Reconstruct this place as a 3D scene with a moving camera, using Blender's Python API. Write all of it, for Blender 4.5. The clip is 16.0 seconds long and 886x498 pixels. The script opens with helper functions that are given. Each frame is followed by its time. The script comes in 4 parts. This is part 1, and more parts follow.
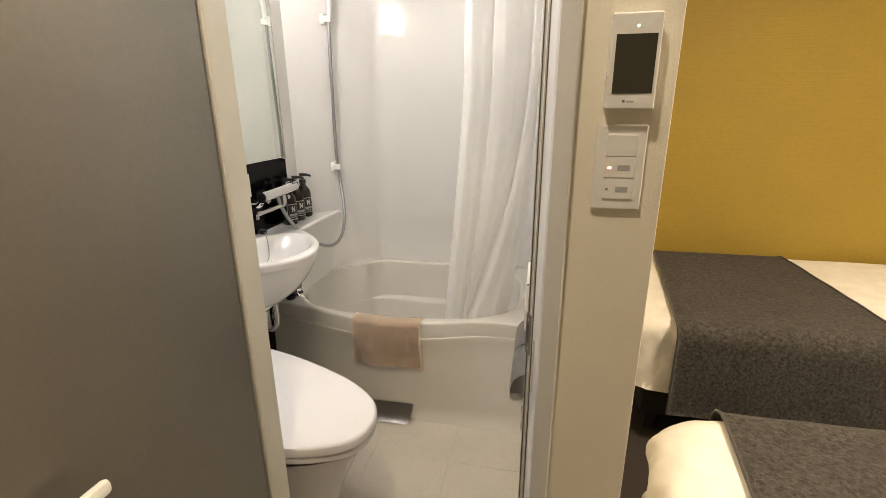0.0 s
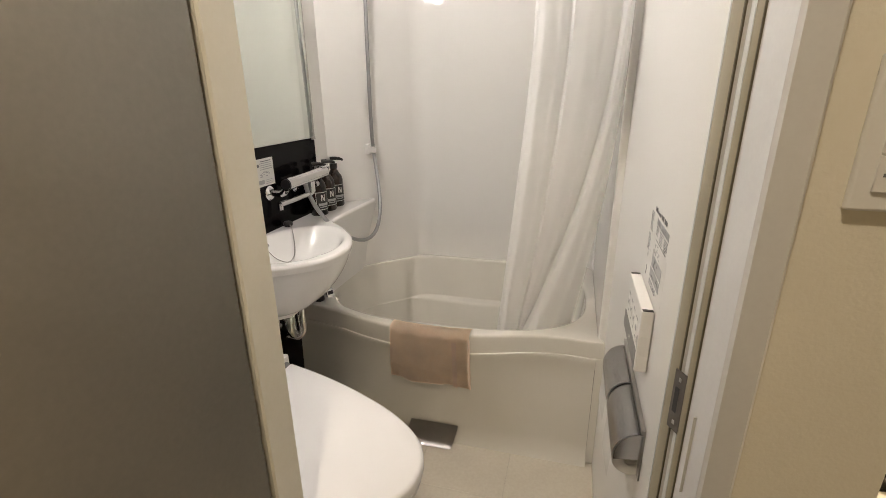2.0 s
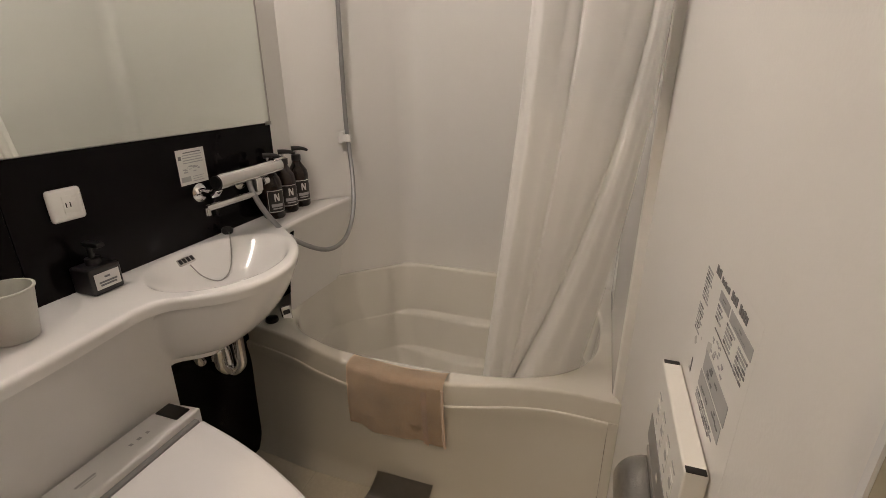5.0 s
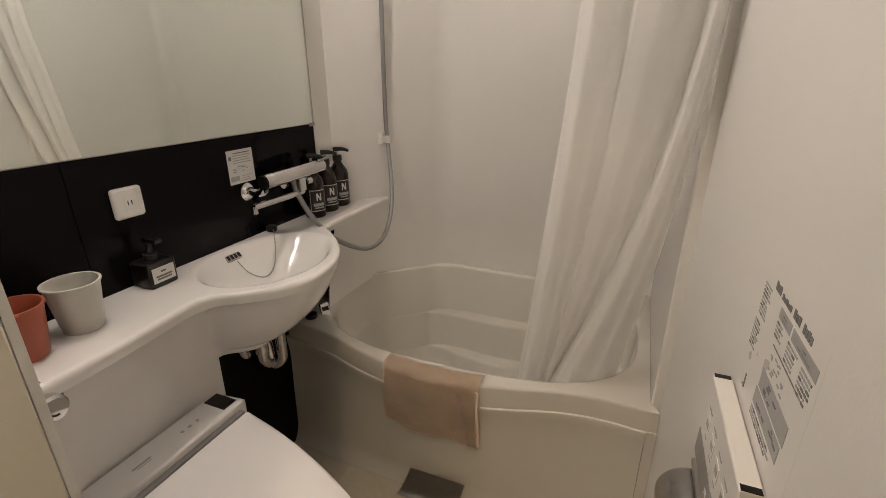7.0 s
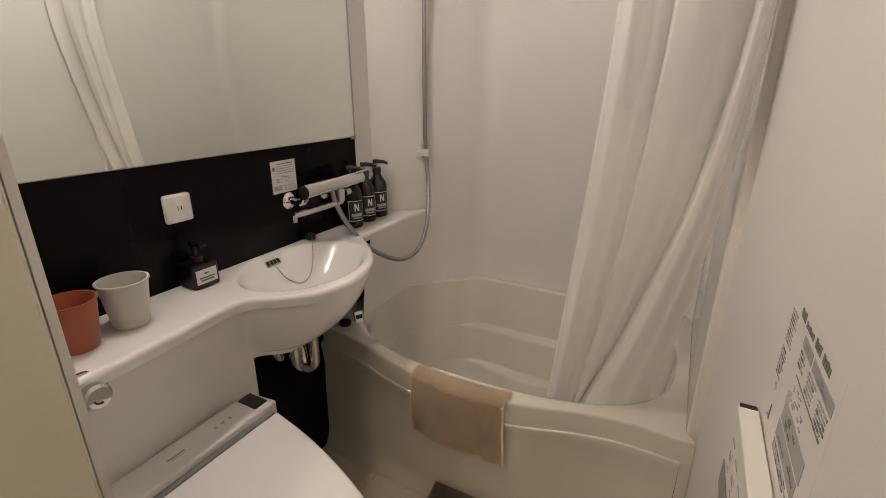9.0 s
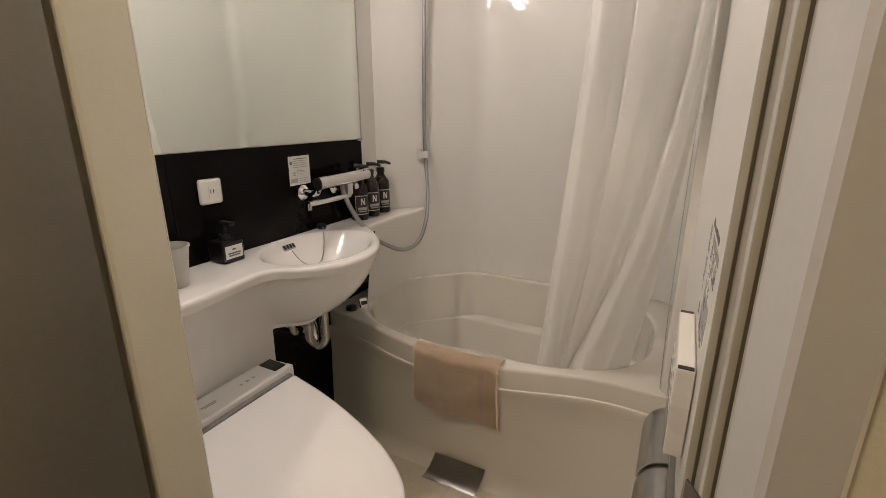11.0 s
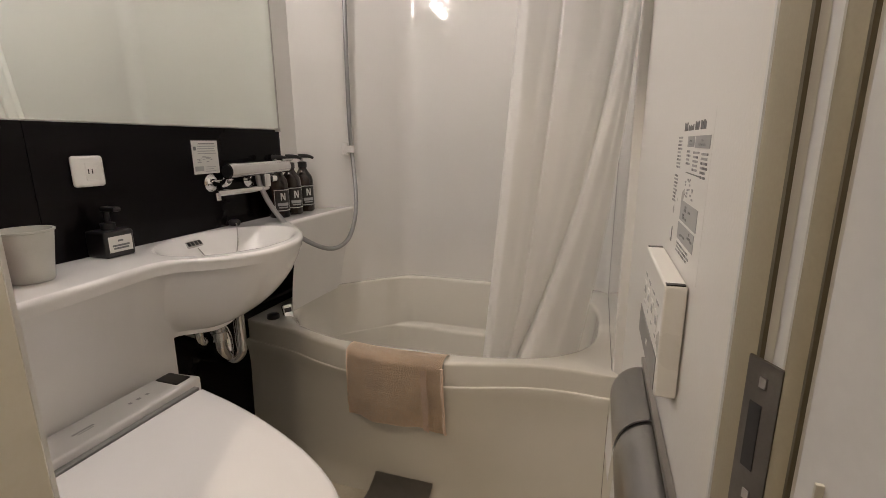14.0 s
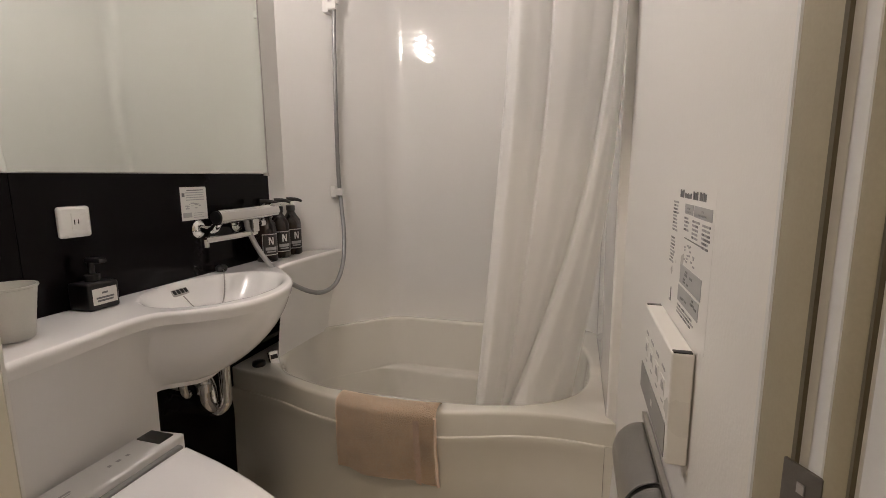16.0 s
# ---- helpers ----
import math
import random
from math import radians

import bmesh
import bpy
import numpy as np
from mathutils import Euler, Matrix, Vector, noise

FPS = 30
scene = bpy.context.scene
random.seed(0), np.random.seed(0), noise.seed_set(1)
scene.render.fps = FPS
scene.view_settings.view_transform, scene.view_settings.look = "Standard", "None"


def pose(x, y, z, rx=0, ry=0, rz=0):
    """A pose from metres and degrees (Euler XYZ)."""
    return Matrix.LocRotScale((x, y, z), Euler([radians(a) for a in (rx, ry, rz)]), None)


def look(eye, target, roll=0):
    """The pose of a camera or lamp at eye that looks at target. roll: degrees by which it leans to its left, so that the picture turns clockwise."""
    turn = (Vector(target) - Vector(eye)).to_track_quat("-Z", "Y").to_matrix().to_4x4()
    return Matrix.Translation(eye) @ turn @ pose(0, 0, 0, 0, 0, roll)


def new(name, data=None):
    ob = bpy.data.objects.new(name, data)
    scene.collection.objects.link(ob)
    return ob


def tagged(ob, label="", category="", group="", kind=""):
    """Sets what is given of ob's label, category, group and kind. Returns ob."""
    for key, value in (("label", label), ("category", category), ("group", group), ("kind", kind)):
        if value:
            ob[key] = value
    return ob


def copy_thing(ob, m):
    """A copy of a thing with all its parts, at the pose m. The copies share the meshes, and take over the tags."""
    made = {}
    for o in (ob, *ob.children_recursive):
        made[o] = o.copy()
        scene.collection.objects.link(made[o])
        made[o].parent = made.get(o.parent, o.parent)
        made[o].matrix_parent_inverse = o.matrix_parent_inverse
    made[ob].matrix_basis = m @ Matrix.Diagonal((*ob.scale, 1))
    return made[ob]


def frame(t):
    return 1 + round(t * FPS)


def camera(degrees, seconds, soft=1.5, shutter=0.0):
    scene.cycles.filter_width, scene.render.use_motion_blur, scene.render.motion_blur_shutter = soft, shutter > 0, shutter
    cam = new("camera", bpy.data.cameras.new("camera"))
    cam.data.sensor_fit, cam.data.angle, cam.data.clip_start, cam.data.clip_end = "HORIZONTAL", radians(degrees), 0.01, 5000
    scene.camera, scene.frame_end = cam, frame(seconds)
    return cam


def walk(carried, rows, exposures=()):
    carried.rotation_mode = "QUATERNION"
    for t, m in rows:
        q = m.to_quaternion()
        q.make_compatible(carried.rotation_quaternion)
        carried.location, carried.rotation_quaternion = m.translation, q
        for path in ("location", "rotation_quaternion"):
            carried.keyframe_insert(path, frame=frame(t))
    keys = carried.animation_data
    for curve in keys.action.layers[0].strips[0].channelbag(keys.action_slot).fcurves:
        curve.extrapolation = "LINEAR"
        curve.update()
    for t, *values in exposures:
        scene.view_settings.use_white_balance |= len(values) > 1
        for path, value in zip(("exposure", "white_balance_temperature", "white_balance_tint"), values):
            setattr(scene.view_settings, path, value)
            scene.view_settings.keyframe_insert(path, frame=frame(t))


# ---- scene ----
cam = camera(87.7, 16.0, soft=0.8)
PATH = [
    (0, (0.007, -0.02, 1.275), (-0.385, 1.848, 0.679), -0.4),
    (0.5, (-0.01, -0.006, 1.272), (-0.406, 1.859, 0.668), -0.2),
    (1, (-0.053, 0.06, 1.261), (-0.463, 1.917, 0.643), -0.3),
    (1.5, (-0.106, 0.137, 1.247), (-0.563, 1.979, 0.617), -0.6),
    (2, (-0.138, 0.241, 1.223), (-0.645, 2.064, 0.576), -0.7),
    (2.5, (-0.119, 0.4, 1.219), (-0.642, 2.214, 0.558), -0.5),
    (3, (-0.104, 0.523, 1.201), (-0.64, 2.328, 0.528), -0.7),
    (5.5, (-0.112, 0.627, 1.199), (-0.732, 2.391, 0.489), -0.0),
    (6, (-0.122, 0.628, 1.204), (-0.773, 2.382, 0.496), -0.1),
    (6.5, (-0.13, 0.619, 1.208), (-0.811, 2.364, 0.507), -0.0),
    (7, (-0.129, 0.611, 1.212), (-0.841, 2.338, 0.499), -0.1),
    (7.5, (-0.121, 0.597, 1.199), (-0.865, 2.307, 0.477), -0.0),
    (8, (-0.113, 0.587, 1.191), (-0.892, 2.287, 0.481), -0.0),
    (8.5, (-0.12, 0.613, 1.201), (-0.962, 2.293, 0.517), -0.1),
    (9, (-0.096, 0.619, 1.213), (-0.988, 2.284, 0.554), -0.1),
    (11.5, (-0.026, 0.438, 1.123), (-0.891, 2.156, 0.573), -0.3),
    (12, (-0.023, 0.447, 1.084), (-0.849, 2.186, 0.541), -0.3),
    (12.5, (-0.039, 0.458, 1.02), (-0.817, 2.221, 0.483), -0.3),
    (13, (-0.045, 0.462, 0.987), (-0.781, 2.247, 0.468), -0.3),
    (13.5, (-0.065, 0.467, 0.988), (-0.739, 2.286, 0.502), -0.3),
    (14, (-0.074, 0.526, 1.011), (-0.691, 2.375, 0.563), -0.4),
    (14.5, (-0.085, 0.511, 1.021), (-0.649, 2.385, 0.611), -0.4),
    (15, (-0.102, 0.527, 1.041), (-0.641, 2.417, 0.671), -0.4),
    (15.5, (-0.101, 0.517, 1.047), (-0.635, 2.414, 0.705), -0.4),
    (16, (-0.1, 0.523, 1.046), (-0.648, 2.42, 0.735), -0.4),
]
# exposure, white balance along the walk: (seconds, stops, kelvin, tint)
EXPOSURES = [
    (0.0, 0.34, 6500, 12), (1.5, 0.29, 6500, 12), (3.0, -0.11, 6500, 15), (5.5, -0.42, 7100, 17),
    (9.0, -0.42, 7100, 17), (12.5, -0.14, 6850, 16), (14.5, -0.27, 6650, 16), (16.0, -0.29, 6650, 17),
]
walk(cam, [(t, look(eye, target, roll)) for t, eye, target, roll in PATH], EXPOSURES)

# ---------------------------------------------------------------- plan, in metres
FLOOR, HALL = -0.015, -0.10          # bathroom floor, bedroom floor
XL, XR, YB, YN = -1.115, 0.012, 0.770, 2.285   # left wall, right wall, front wall inside, far wall
YO = 0.697                           # front wall, bedroom side
CEIL, ROOM_CEIL = 2.10, 2.40
DOOR_L, DOOR_R, DOOR_TOP = -0.531, 0.020, 1.90
COUNTER, RIM = 0.775, 0.466

# ---------------------------------------------------------------- world and lamps' strengths
world = bpy.data.worlds.new("dim_world")
scene.world = world
world.use_nodes = True
world.node_tree.nodes["Background"].inputs[0].default_value = (0.02, 0.019, 0.018, 1)
world.node_tree.nodes["Background"].inputs[1].default_value = 0.2
LAMP_BATH, LAMP_ROOM, LAMP_HALL = 202.0, 97.0, 82.0


# ---------------------------------------------------------------- materials
def mat(name, color, rough=0.5, metal=0.0, var=0.04, scale=8.0, bump=0.0, bscale=60.0, coat=0.0, grain=0.02, **extra):
    m = bpy.data.materials.new(name)
    m.use_nodes = True
    nt = m.node_tree
    b = nt.nodes["Principled BSDF"]
    b.inputs["Metallic"].default_value = metal
    b.inputs["Coat Weight"].default_value = coat
    b.inputs["Coat Roughness"].default_value = 0.05
    geo = nt.nodes.new("ShaderNodeNewGeometry")
    n1 = nt.nodes.new("ShaderNodeTexNoise")
    n1.inputs["Scale"].default_value, n1.inputs["Detail"].default_value = scale, 4
    n2 = nt.nodes.new("ShaderNodeTexNoise")
    n2.inputs["Scale"].default_value, n2.inputs["Detail"].default_value = scale * 22, 3
    nt.links.new(geo.outputs["Position"], n1.inputs["Vector"])
    nt.links.new(geo.outputs["Position"], n2.inputs["Vector"])
    mix1 = nt.nodes.new("ShaderNodeMix")
    mix1.data_type = "RGBA"
    lo = [max(0.0, c * (1 - 2 * var)) for c in color]
    hi = [min(1.0, c * (1 + 2 * var)) for c in color]
    mix1.inputs[6].default_value, mix1.inputs[7].default_value = (*lo, 1), (*hi, 1)
    nt.links.new(n1.outputs["Fac"], mix1.inputs[0])
    mix2 = nt.nodes.new("ShaderNodeMix")
    mix2.data_type, mix2.blend_type = "RGBA", "OVERLAY"
    mix2.inputs[0].default_value = min(1.0, grain * 4)
    nt.links.new(mix1.outputs[2], mix2.inputs[6])
    nt.links.new(n2.outputs["Fac"], mix2.inputs[7])
    nt.links.new(mix2.outputs[2], b.inputs["Base Color"])
    rr = nt.nodes.new("ShaderNodeMapRange")
    rr.inputs["To Min"].default_value, rr.inputs["To Max"].default_value = rough * 0.8, min(1.0, rough * 1.25)
    nt.links.new(n1.outputs["Fac"], rr.inputs["Value"])
    nt.links.new(rr.outputs[0], b.inputs["Roughness"])
    if bump:
        n3 = nt.nodes.new("ShaderNodeTexNoise")
        n3.inputs["Scale"].default_value, n3.inputs["Detail"].default_value = bscale, 3
        nt.links.new(geo.outputs["Position"], n3.inputs["Vector"])
        bp = nt.nodes.new("ShaderNodeBump")
        bp.inputs["Strength"].default_value, bp.inputs["Distance"].default_value = bump, 0.002
        nt.links.new(n3.outputs["Fac"], bp.inputs["Height"])
        nt.links.new(bp.outputs[0], b.inputs["Normal"])
    for key, value in extra.items():
        b.inputs[key.replace("_", " ")].default_value = value
    return m


def glow(name, color, strength):
    m = bpy.data.materials.new(name)
    m.use_nodes = True
    b = m.node_tree.nodes["Principled BSDF"]
    b.inputs["Base Color"].default_value = (0.8, 0.8, 0.8, 1)
    b.inputs["Emission Color"].default_value = (*color, 1)
    b.inputs["Emission Strength"].default_value = strength
    return m


def weave(name, color, rough, wave_scale, bump, grain=0.10):
    """A cloth: fine crossed threads with soft mottling."""
    m = mat(name, color, rough, var=0.10, scale=14, grain=grain)
    nt = m.node_tree
    b = nt.nodes["Principled BSDF"]
    b.inputs["Sheen Weight"].default_value = 0.25
    geo = nt.nodes.new("ShaderNodeNewGeometry")
    n = nt.nodes.new("ShaderNodeTexNoise")
    n.inputs["Scale"].default_value, n.inputs["Detail"].default_value = wave_scale, 5
    nt.links.new(geo.outputs["Position"], n.inputs["Vector"])
    bp = nt.nodes.new("ShaderNodeBump")
    bp.inputs["Strength"].default_value, bp.inputs["Distance"].default_value = bump, 0.004
    nt.links.new(n.outputs["Fac"], bp.inputs["Height"])
    nt.links.new(bp.outputs[0], b.inputs["Normal"])
    return m


M_WALL = mat("moulded_wall", (0.80, 0.785, 0.76), 0.014, var=0.012, scale=3, bump=0.006, bscale=4, grain=0.004)
M_WALL_MATT = mat("satin_wall", (0.78, 0.765, 0.735), 0.30, var=0.012, scale=3, bump=0.12, bscale=240, grain=0.006)
M_TUB = mat("tub_acrylic", (0.70, 0.675, 0.615), 0.07, var=0.015, scale=3, bump=0.03, bscale=7, coat=0.9, grain=0.003)
M_FLOOR = mat("bath_floor", (0.60, 0.55, 0.46), 0.22, var=0.05, scale=5, bump=0.08, bscale=120, grain=0.03)
M_GROUT = mat("floor_joint", (0.50, 0.46, 0.38), 0.4, var=0.06, scale=20)
M_COUNTER = mat("counter_resin", (0.80, 0.785, 0.765), 0.14, var=0.012, scale=4, grain=0.003, coat=0.2)
M_CEIL = mat("ceiling_panel", (0.78, 0.77, 0.75), 0.4, var=0.02, scale=3)
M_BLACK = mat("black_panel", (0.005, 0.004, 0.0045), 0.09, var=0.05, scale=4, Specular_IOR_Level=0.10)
M_CHROME = mat("chrome", (0.66, 0.655, 0.65), 0.06, metal=1.0, var=0.03, scale=20)
M_STEEL = mat("brushed_steel", (0.46, 0.44, 0.42), 0.30, metal=1.0, var=0.06, scale=40, bump=0.1, bscale=300)
M_COVER = mat("satin_chrome", (0.66, 0.65, 0.64), 0.22, metal=1.0, var=0.03, scale=20)
M_HOSE = mat("grey_hose", (0.30, 0.30, 0.30), 0.34, metal=0.6, var=0.06, scale=40)
M_PORCELAIN = mat("toilet_white", (0.80, 0.79, 0.78), 0.13, var=0.01, scale=5, grain=0.003)
M_LID = mat("lid_plastic", (0.80, 0.785, 0.78), 0.20, var=0.012, scale=5, grain=0.004)
M_GREYPL = mat("grey_plastic", (0.22, 0.215, 0.21), 0.35, var=0.05, scale=15)
M_SILVER = mat("silver_plastic", (0.74, 0.73, 0.72), 0.34, var=0.01, scale=15, grain=0.004)
M_BLACKPL = mat("black_plastic", (0.007, 0.006, 0.006), 0.30, var=0.1, scale=20)
M_WHITEPL = mat("white_plastic", (0.78, 0.77, 0.74), 0.28, var=0.015, scale=12)
M_IVORY = mat("ivory_frame", (0.75, 0.72, 0.62), 0.24, var=0.03, scale=8, bump=0.05, bscale=150)
M_FRAMEW = mat("frame_white", (0.68, 0.68, 0.68), 0.32, var=0.02, scale=8, bump=0.05, bscale=150)
M_CREAM = mat("cream_wallpaper", (0.79, 0.745, 0.63), 0.6, var=0.02, scale=6, bump=0.25, bscale=260, grain=0.02)
M_DOOR = mat("door_laminate", (0.200, 0.186, 0.160), 0.34, metal=0.70, var=0.03, scale=6, bump=0.04, bscale=200, grain=0.02)
M_CUPW = mat("grey_cup", (0.56, 0.55, 0.50), 0.42, var=0.03, scale=25)
M_CUPR = mat("terracotta_cup", (0.36, 0.085, 0.045), 0.42, var=0.05, scale=25)
M_BOTTLE = mat("brown_bottle", (0.022, 0.013, 0.010), 0.16, var=0.1, scale=20)
M_LABELK = mat("black_label", (0.016, 0.014, 0.013), 0.4, var=0.05, scale=30)
M_PRINTW = mat("white_print", (0.70, 0.69, 0.66), 0.45, var=0.04, scale=60)
M_PAPER = mat("paper_label", (0.70, 0.69, 0.66), 0.5, var=0.03, scale=30)
M_INK = mat("grey_ink", (0.16, 0.16, 0.165), 0.5, var=0.08, scale=60)
M_INKL = mat("light_ink", (0.40, 0.40, 0.40), 0.5, var=0.06, scale=60)
M_FILM = mat("clear_film", (0.78, 0.765, 0.735), 0.29, var=0.01, scale=10, grain=0.004)
M_SCREEN = mat("dark_screen", (0.035, 0.033, 0.022), 0.22, var=0.04, scale=10)
M_TOWEL = weave("peach_towel", (0.84, 0.66, 0.49), 0.9, 420, 0.9)
M_TOWELB = weave("peach_band", (0.80, 0.62, 0.50), 0.8, 700, 0.3)
M_SHEET = weave("white_linen", (0.84, 0.82, 0.77), 0.8, 30, 0.35)
M_RUNNER = weave("grey_felt", (0.100, 0.093, 0.086), 0.95, 90, 1.0, grain=0.45)
_nt = M_RUNNER.node_tree          # felt flecks
_fl, _fr, _fm, _fg = _nt.nodes.new("ShaderNodeTexNoise"), _nt.nodes.new("ShaderNodeMapRange"), _nt.nodes.new("ShaderNodeVectorMath"), _nt.nodes.new("ShaderNodeNewGeometry")
_fl.inputs["Scale"].default_value, _fl.inputs["Detail"].default_value, _fl.inputs["Roughness"].default_value = 75, 4, 0.7
_fr.inputs["From Min"].default_value, _fr.inputs["From Max"].default_value = 0.36, 0.66
_fr.inputs["To Min"].default_value, _fr.inputs["To Max"].default_value = 0.55, 1.75
_fm.operation = "MULTIPLY"
_bc = _nt.nodes["Principled BSDF"].inputs["Base Color"]
if _bc.is_linked:
    _nt.links.new(_bc.links[0].from_socket, _fm.inputs[0])
else:
    _fm.inputs[0].default_value = tuple(_bc.default_value)[:3]
_nt.links.new(_fg.outputs["Position"], _fl.inputs["Vector"])
_nt.links.new(_fl.outputs["Fac"], _fr.inputs["Value"])
_nt.links.new(_fr.outputs["Result"], _fm.inputs[1])
_nt.links.new(_fm.outputs[0], _bc)
M_HEM = weave("dark_hem", (0.06, 0.055, 0.05), 0.95, 200, 0.6)
M_DARKFLOOR = mat("dark_carpet", (0.035, 0.028, 0.024), 0.9, var=0.25, scale=30, bump=0.6, bscale=300, grain=0.1)
M_BEDBASE = mat("black_bed_base", (0.012, 0.010, 0.010), 0.8, var=0.2, scale=20)
# dark olive: the shade on the jamb steps is put into this colour
M_SEAL_SHADE = mat("shade_tinted_seal", (0.31, 0.27, 0.19), 0.5, var=0.04, scale=20)
M_GROOVE_SHADE = mat("groove_shade", (0.10, 0.085, 0.055), 0.7)
M_STRIKE = mat("dark_steel", (0.17, 0.155, 0.14), 0.38, metal=0.9, var=0.10, scale=60, bump=0.15, bscale=300)
M_LED_G = glow("green_led", (0.25, 1.0, 0.35), 6.0)
M_LED_R = glow("red_led", (1.0, 0.25, 0.15), 5.0)
M_DIFFUSER = glow("lamp_diffuser", (1.0, 0.95, 0.895), LAMP_BATH)
M_ROOMLAMP = glow("room_lamp", (1.0, 0.80, 0.55), LAMP_ROOM)
M_HALLLAMP = glow("hall_lamp", (1.0, 0.84, 0.62), LAMP_HALL * 8)

M_MIRROR = bpy.data.materials.new("mirror_glass")
M_MIRROR.use_nodes = True
_b = M_MIRROR.node_tree.nodes["Principled BSDF"]
_b.inputs["Base Color"].default_value = (0.80, 0.84, 0.79, 1)
_b.inputs["Metallic"].default_value, _b.inputs["Roughness"].default_value = 1.0, 0.012

# yellow wallpaper: fine horizontal threads
M_YELLOW = mat("yellow_wallpaper", (0.385, 0.272, 0.042), 0.65, var=0.05, scale=4, grain=0.03)
_nt = M_YELLOW.node_tree
_g, _w, _bp = _nt.nodes.new("ShaderNodeNewGeometry"), _nt.nodes.new("ShaderNodeTexNoise"), _nt.nodes.new("ShaderNodeBump")
_mp = _nt.nodes.new("ShaderNodeMapping")
_mp.inputs["Scale"].default_value = (3, 3, 160)
_w.inputs["Scale"].default_value, _w.inputs["Detail"].default_value = 1.0, 4
_bp.inputs["Strength"].default_value, _bp.inputs["Distance"].default_value = 0.3, 0.003
_nt.links.new(_g.outputs["Position"], _mp.inputs["Vector"])
_nt.links.new(_mp.outputs[0], _w.inputs["Vector"])
_nt.links.new(_w.outputs["Fac"], _bp.inputs["Height"])
_nt.links.new(_bp.outputs[0], _nt.nodes["Principled BSDF"].inputs["Normal"])

# curtain: thin white cloth that lets some light through
M_CURTAIN = mat("curtain_cloth", (0.93, 0.92, 0.90), 0.55, var=0.02, scale=5, bump=0.2, bscale=500, grain=0.01)
_nt = M_CURTAIN.node_tree
_tr, _mx = _nt.nodes.new("ShaderNodeBsdfTranslucent"), _nt.nodes.new("ShaderNodeMixShader")
_tr.inputs[0].default_value = (0.88, 0.87, 0.85, 1)
_mx.inputs[0].default_value = 0.38
_nt.links.new(_nt.nodes["Principled BSDF"].outputs[0], _mx.inputs[1])
_nt.links.new(_tr.outputs[0], _mx.inputs[2])
_nt.links.new(_mx.outputs[0], _nt.nodes["Material Output"].inputs[0])

# ---------------------------------------------------------------- mesh helpers (all in world metres)
ORIGIN = {}


def thing(name, base, label, category, group="", kind=""):
    ob = new(name)
    ob.location = base
    ob.empty_display_size = 0.05
    ORIGIN[ob.name] = Vector(base)
    return tagged(ob, label, category, group, kind)


def part(name, bm, material, parent=None, label="", smooth=True, angle=40):
    """Links a bmesh in world metres as one mesh, under a thing or part if one is given."""
    o = ORIGIN[parent.name] if parent else Vector((0, 0, 0))
    bmesh.ops.translate(bm, verts=bm.verts, vec=-o)
    bmesh.ops.recalc_face_normals(bm, faces=bm.faces)
    me = bpy.data.meshes.new(name)
    if smooth:
        for f in bm.faces:
            f.smooth = True
        for e in bm.edges:
            if len(e.link_faces) == 2 and e.calc_face_angle(0) > radians(angle):
                e.smooth = False
    bm.to_mesh(me)
    bm.free()
    me.materials.append(material)
    ob = new(name, me)
    if smooth and len(me.polygons) < 200:
        wn = ob.modifiers.new("weighted_normals", "WEIGHTED_NORMAL")
        wn.keep_sharp = True
    if parent:
        ob.parent = parent
    ORIGIN[ob.name] = o
    if label:
        ob["label"] = label
    return ob


def single(name, bm, material, label, category="", group="", kind="", base=None, **kw):
    """One mesh that is a thing by itself."""
    ob = part(name, bm, material, None, **kw)
    return tagged(ob, label, category, group, kind)


def box(x0, y0, z0, x1, y1, z1, bevel=0.0, seg=2, bm=None):
    bm = bm or bmesh.new()
    made = bmesh.ops.create_cube(bm, size=1.0, matrix=Matrix.Translation(((x0 + x1) / 2, (y0 + y1) / 2, (z0 + z1) / 2)) @ Matrix.Diagonal((x1 - x0, y1 - y0, z1 - z0, 1)))
    if bevel:
        edges = list({e for v in made["verts"] for e in v.link_edges})
        bmesh.ops.bevel(bm, geom=edges, offset=bevel, segments=seg, affect="EDGES", profile=0.5)
    return bm


def lathe(profile, center, axis="Z", n=32, bm=None):
    """Turns (radius, height) pairs round an axis through center."""
    bm = bm or bmesh.new()
    rot = {"Z": Matrix.Identity(3), "X": Matrix(((0, 0, 1), (0, 1, 0), (-1, 0, 0))), "Y": Matrix(((1, 0, 0), (0, 0, 1), (0, -1, 0)))}[axis]
    c = Vector(center)
    rings = []
    for r, h in profile:
        if r < 1e-6:
            rings.append([bm.verts.new(c + rot @ Vector((0, 0, h)))])
        else:
            rings.append([bm.verts.new(c + rot @ Vector((r * math.cos(2 * math.pi * i / n), r * math.sin(2 * math.pi * i / n), h))) for i in range(n)])
    for a, b in zip(rings, rings[1:]):
        for i in range(n):
            j = (i + 1) % n
            if len(a) == 1 and len(b) == 1:
                continue
            if len(a) == 1:
                bm.faces.new((a[0], b[i], b[j]))
            elif len(b) == 1:
                bm.faces.new((a[i], a[j], b[0]))
            else:
                bm.faces.new((a[i], a[j], b[j], b[i]))
    return bm


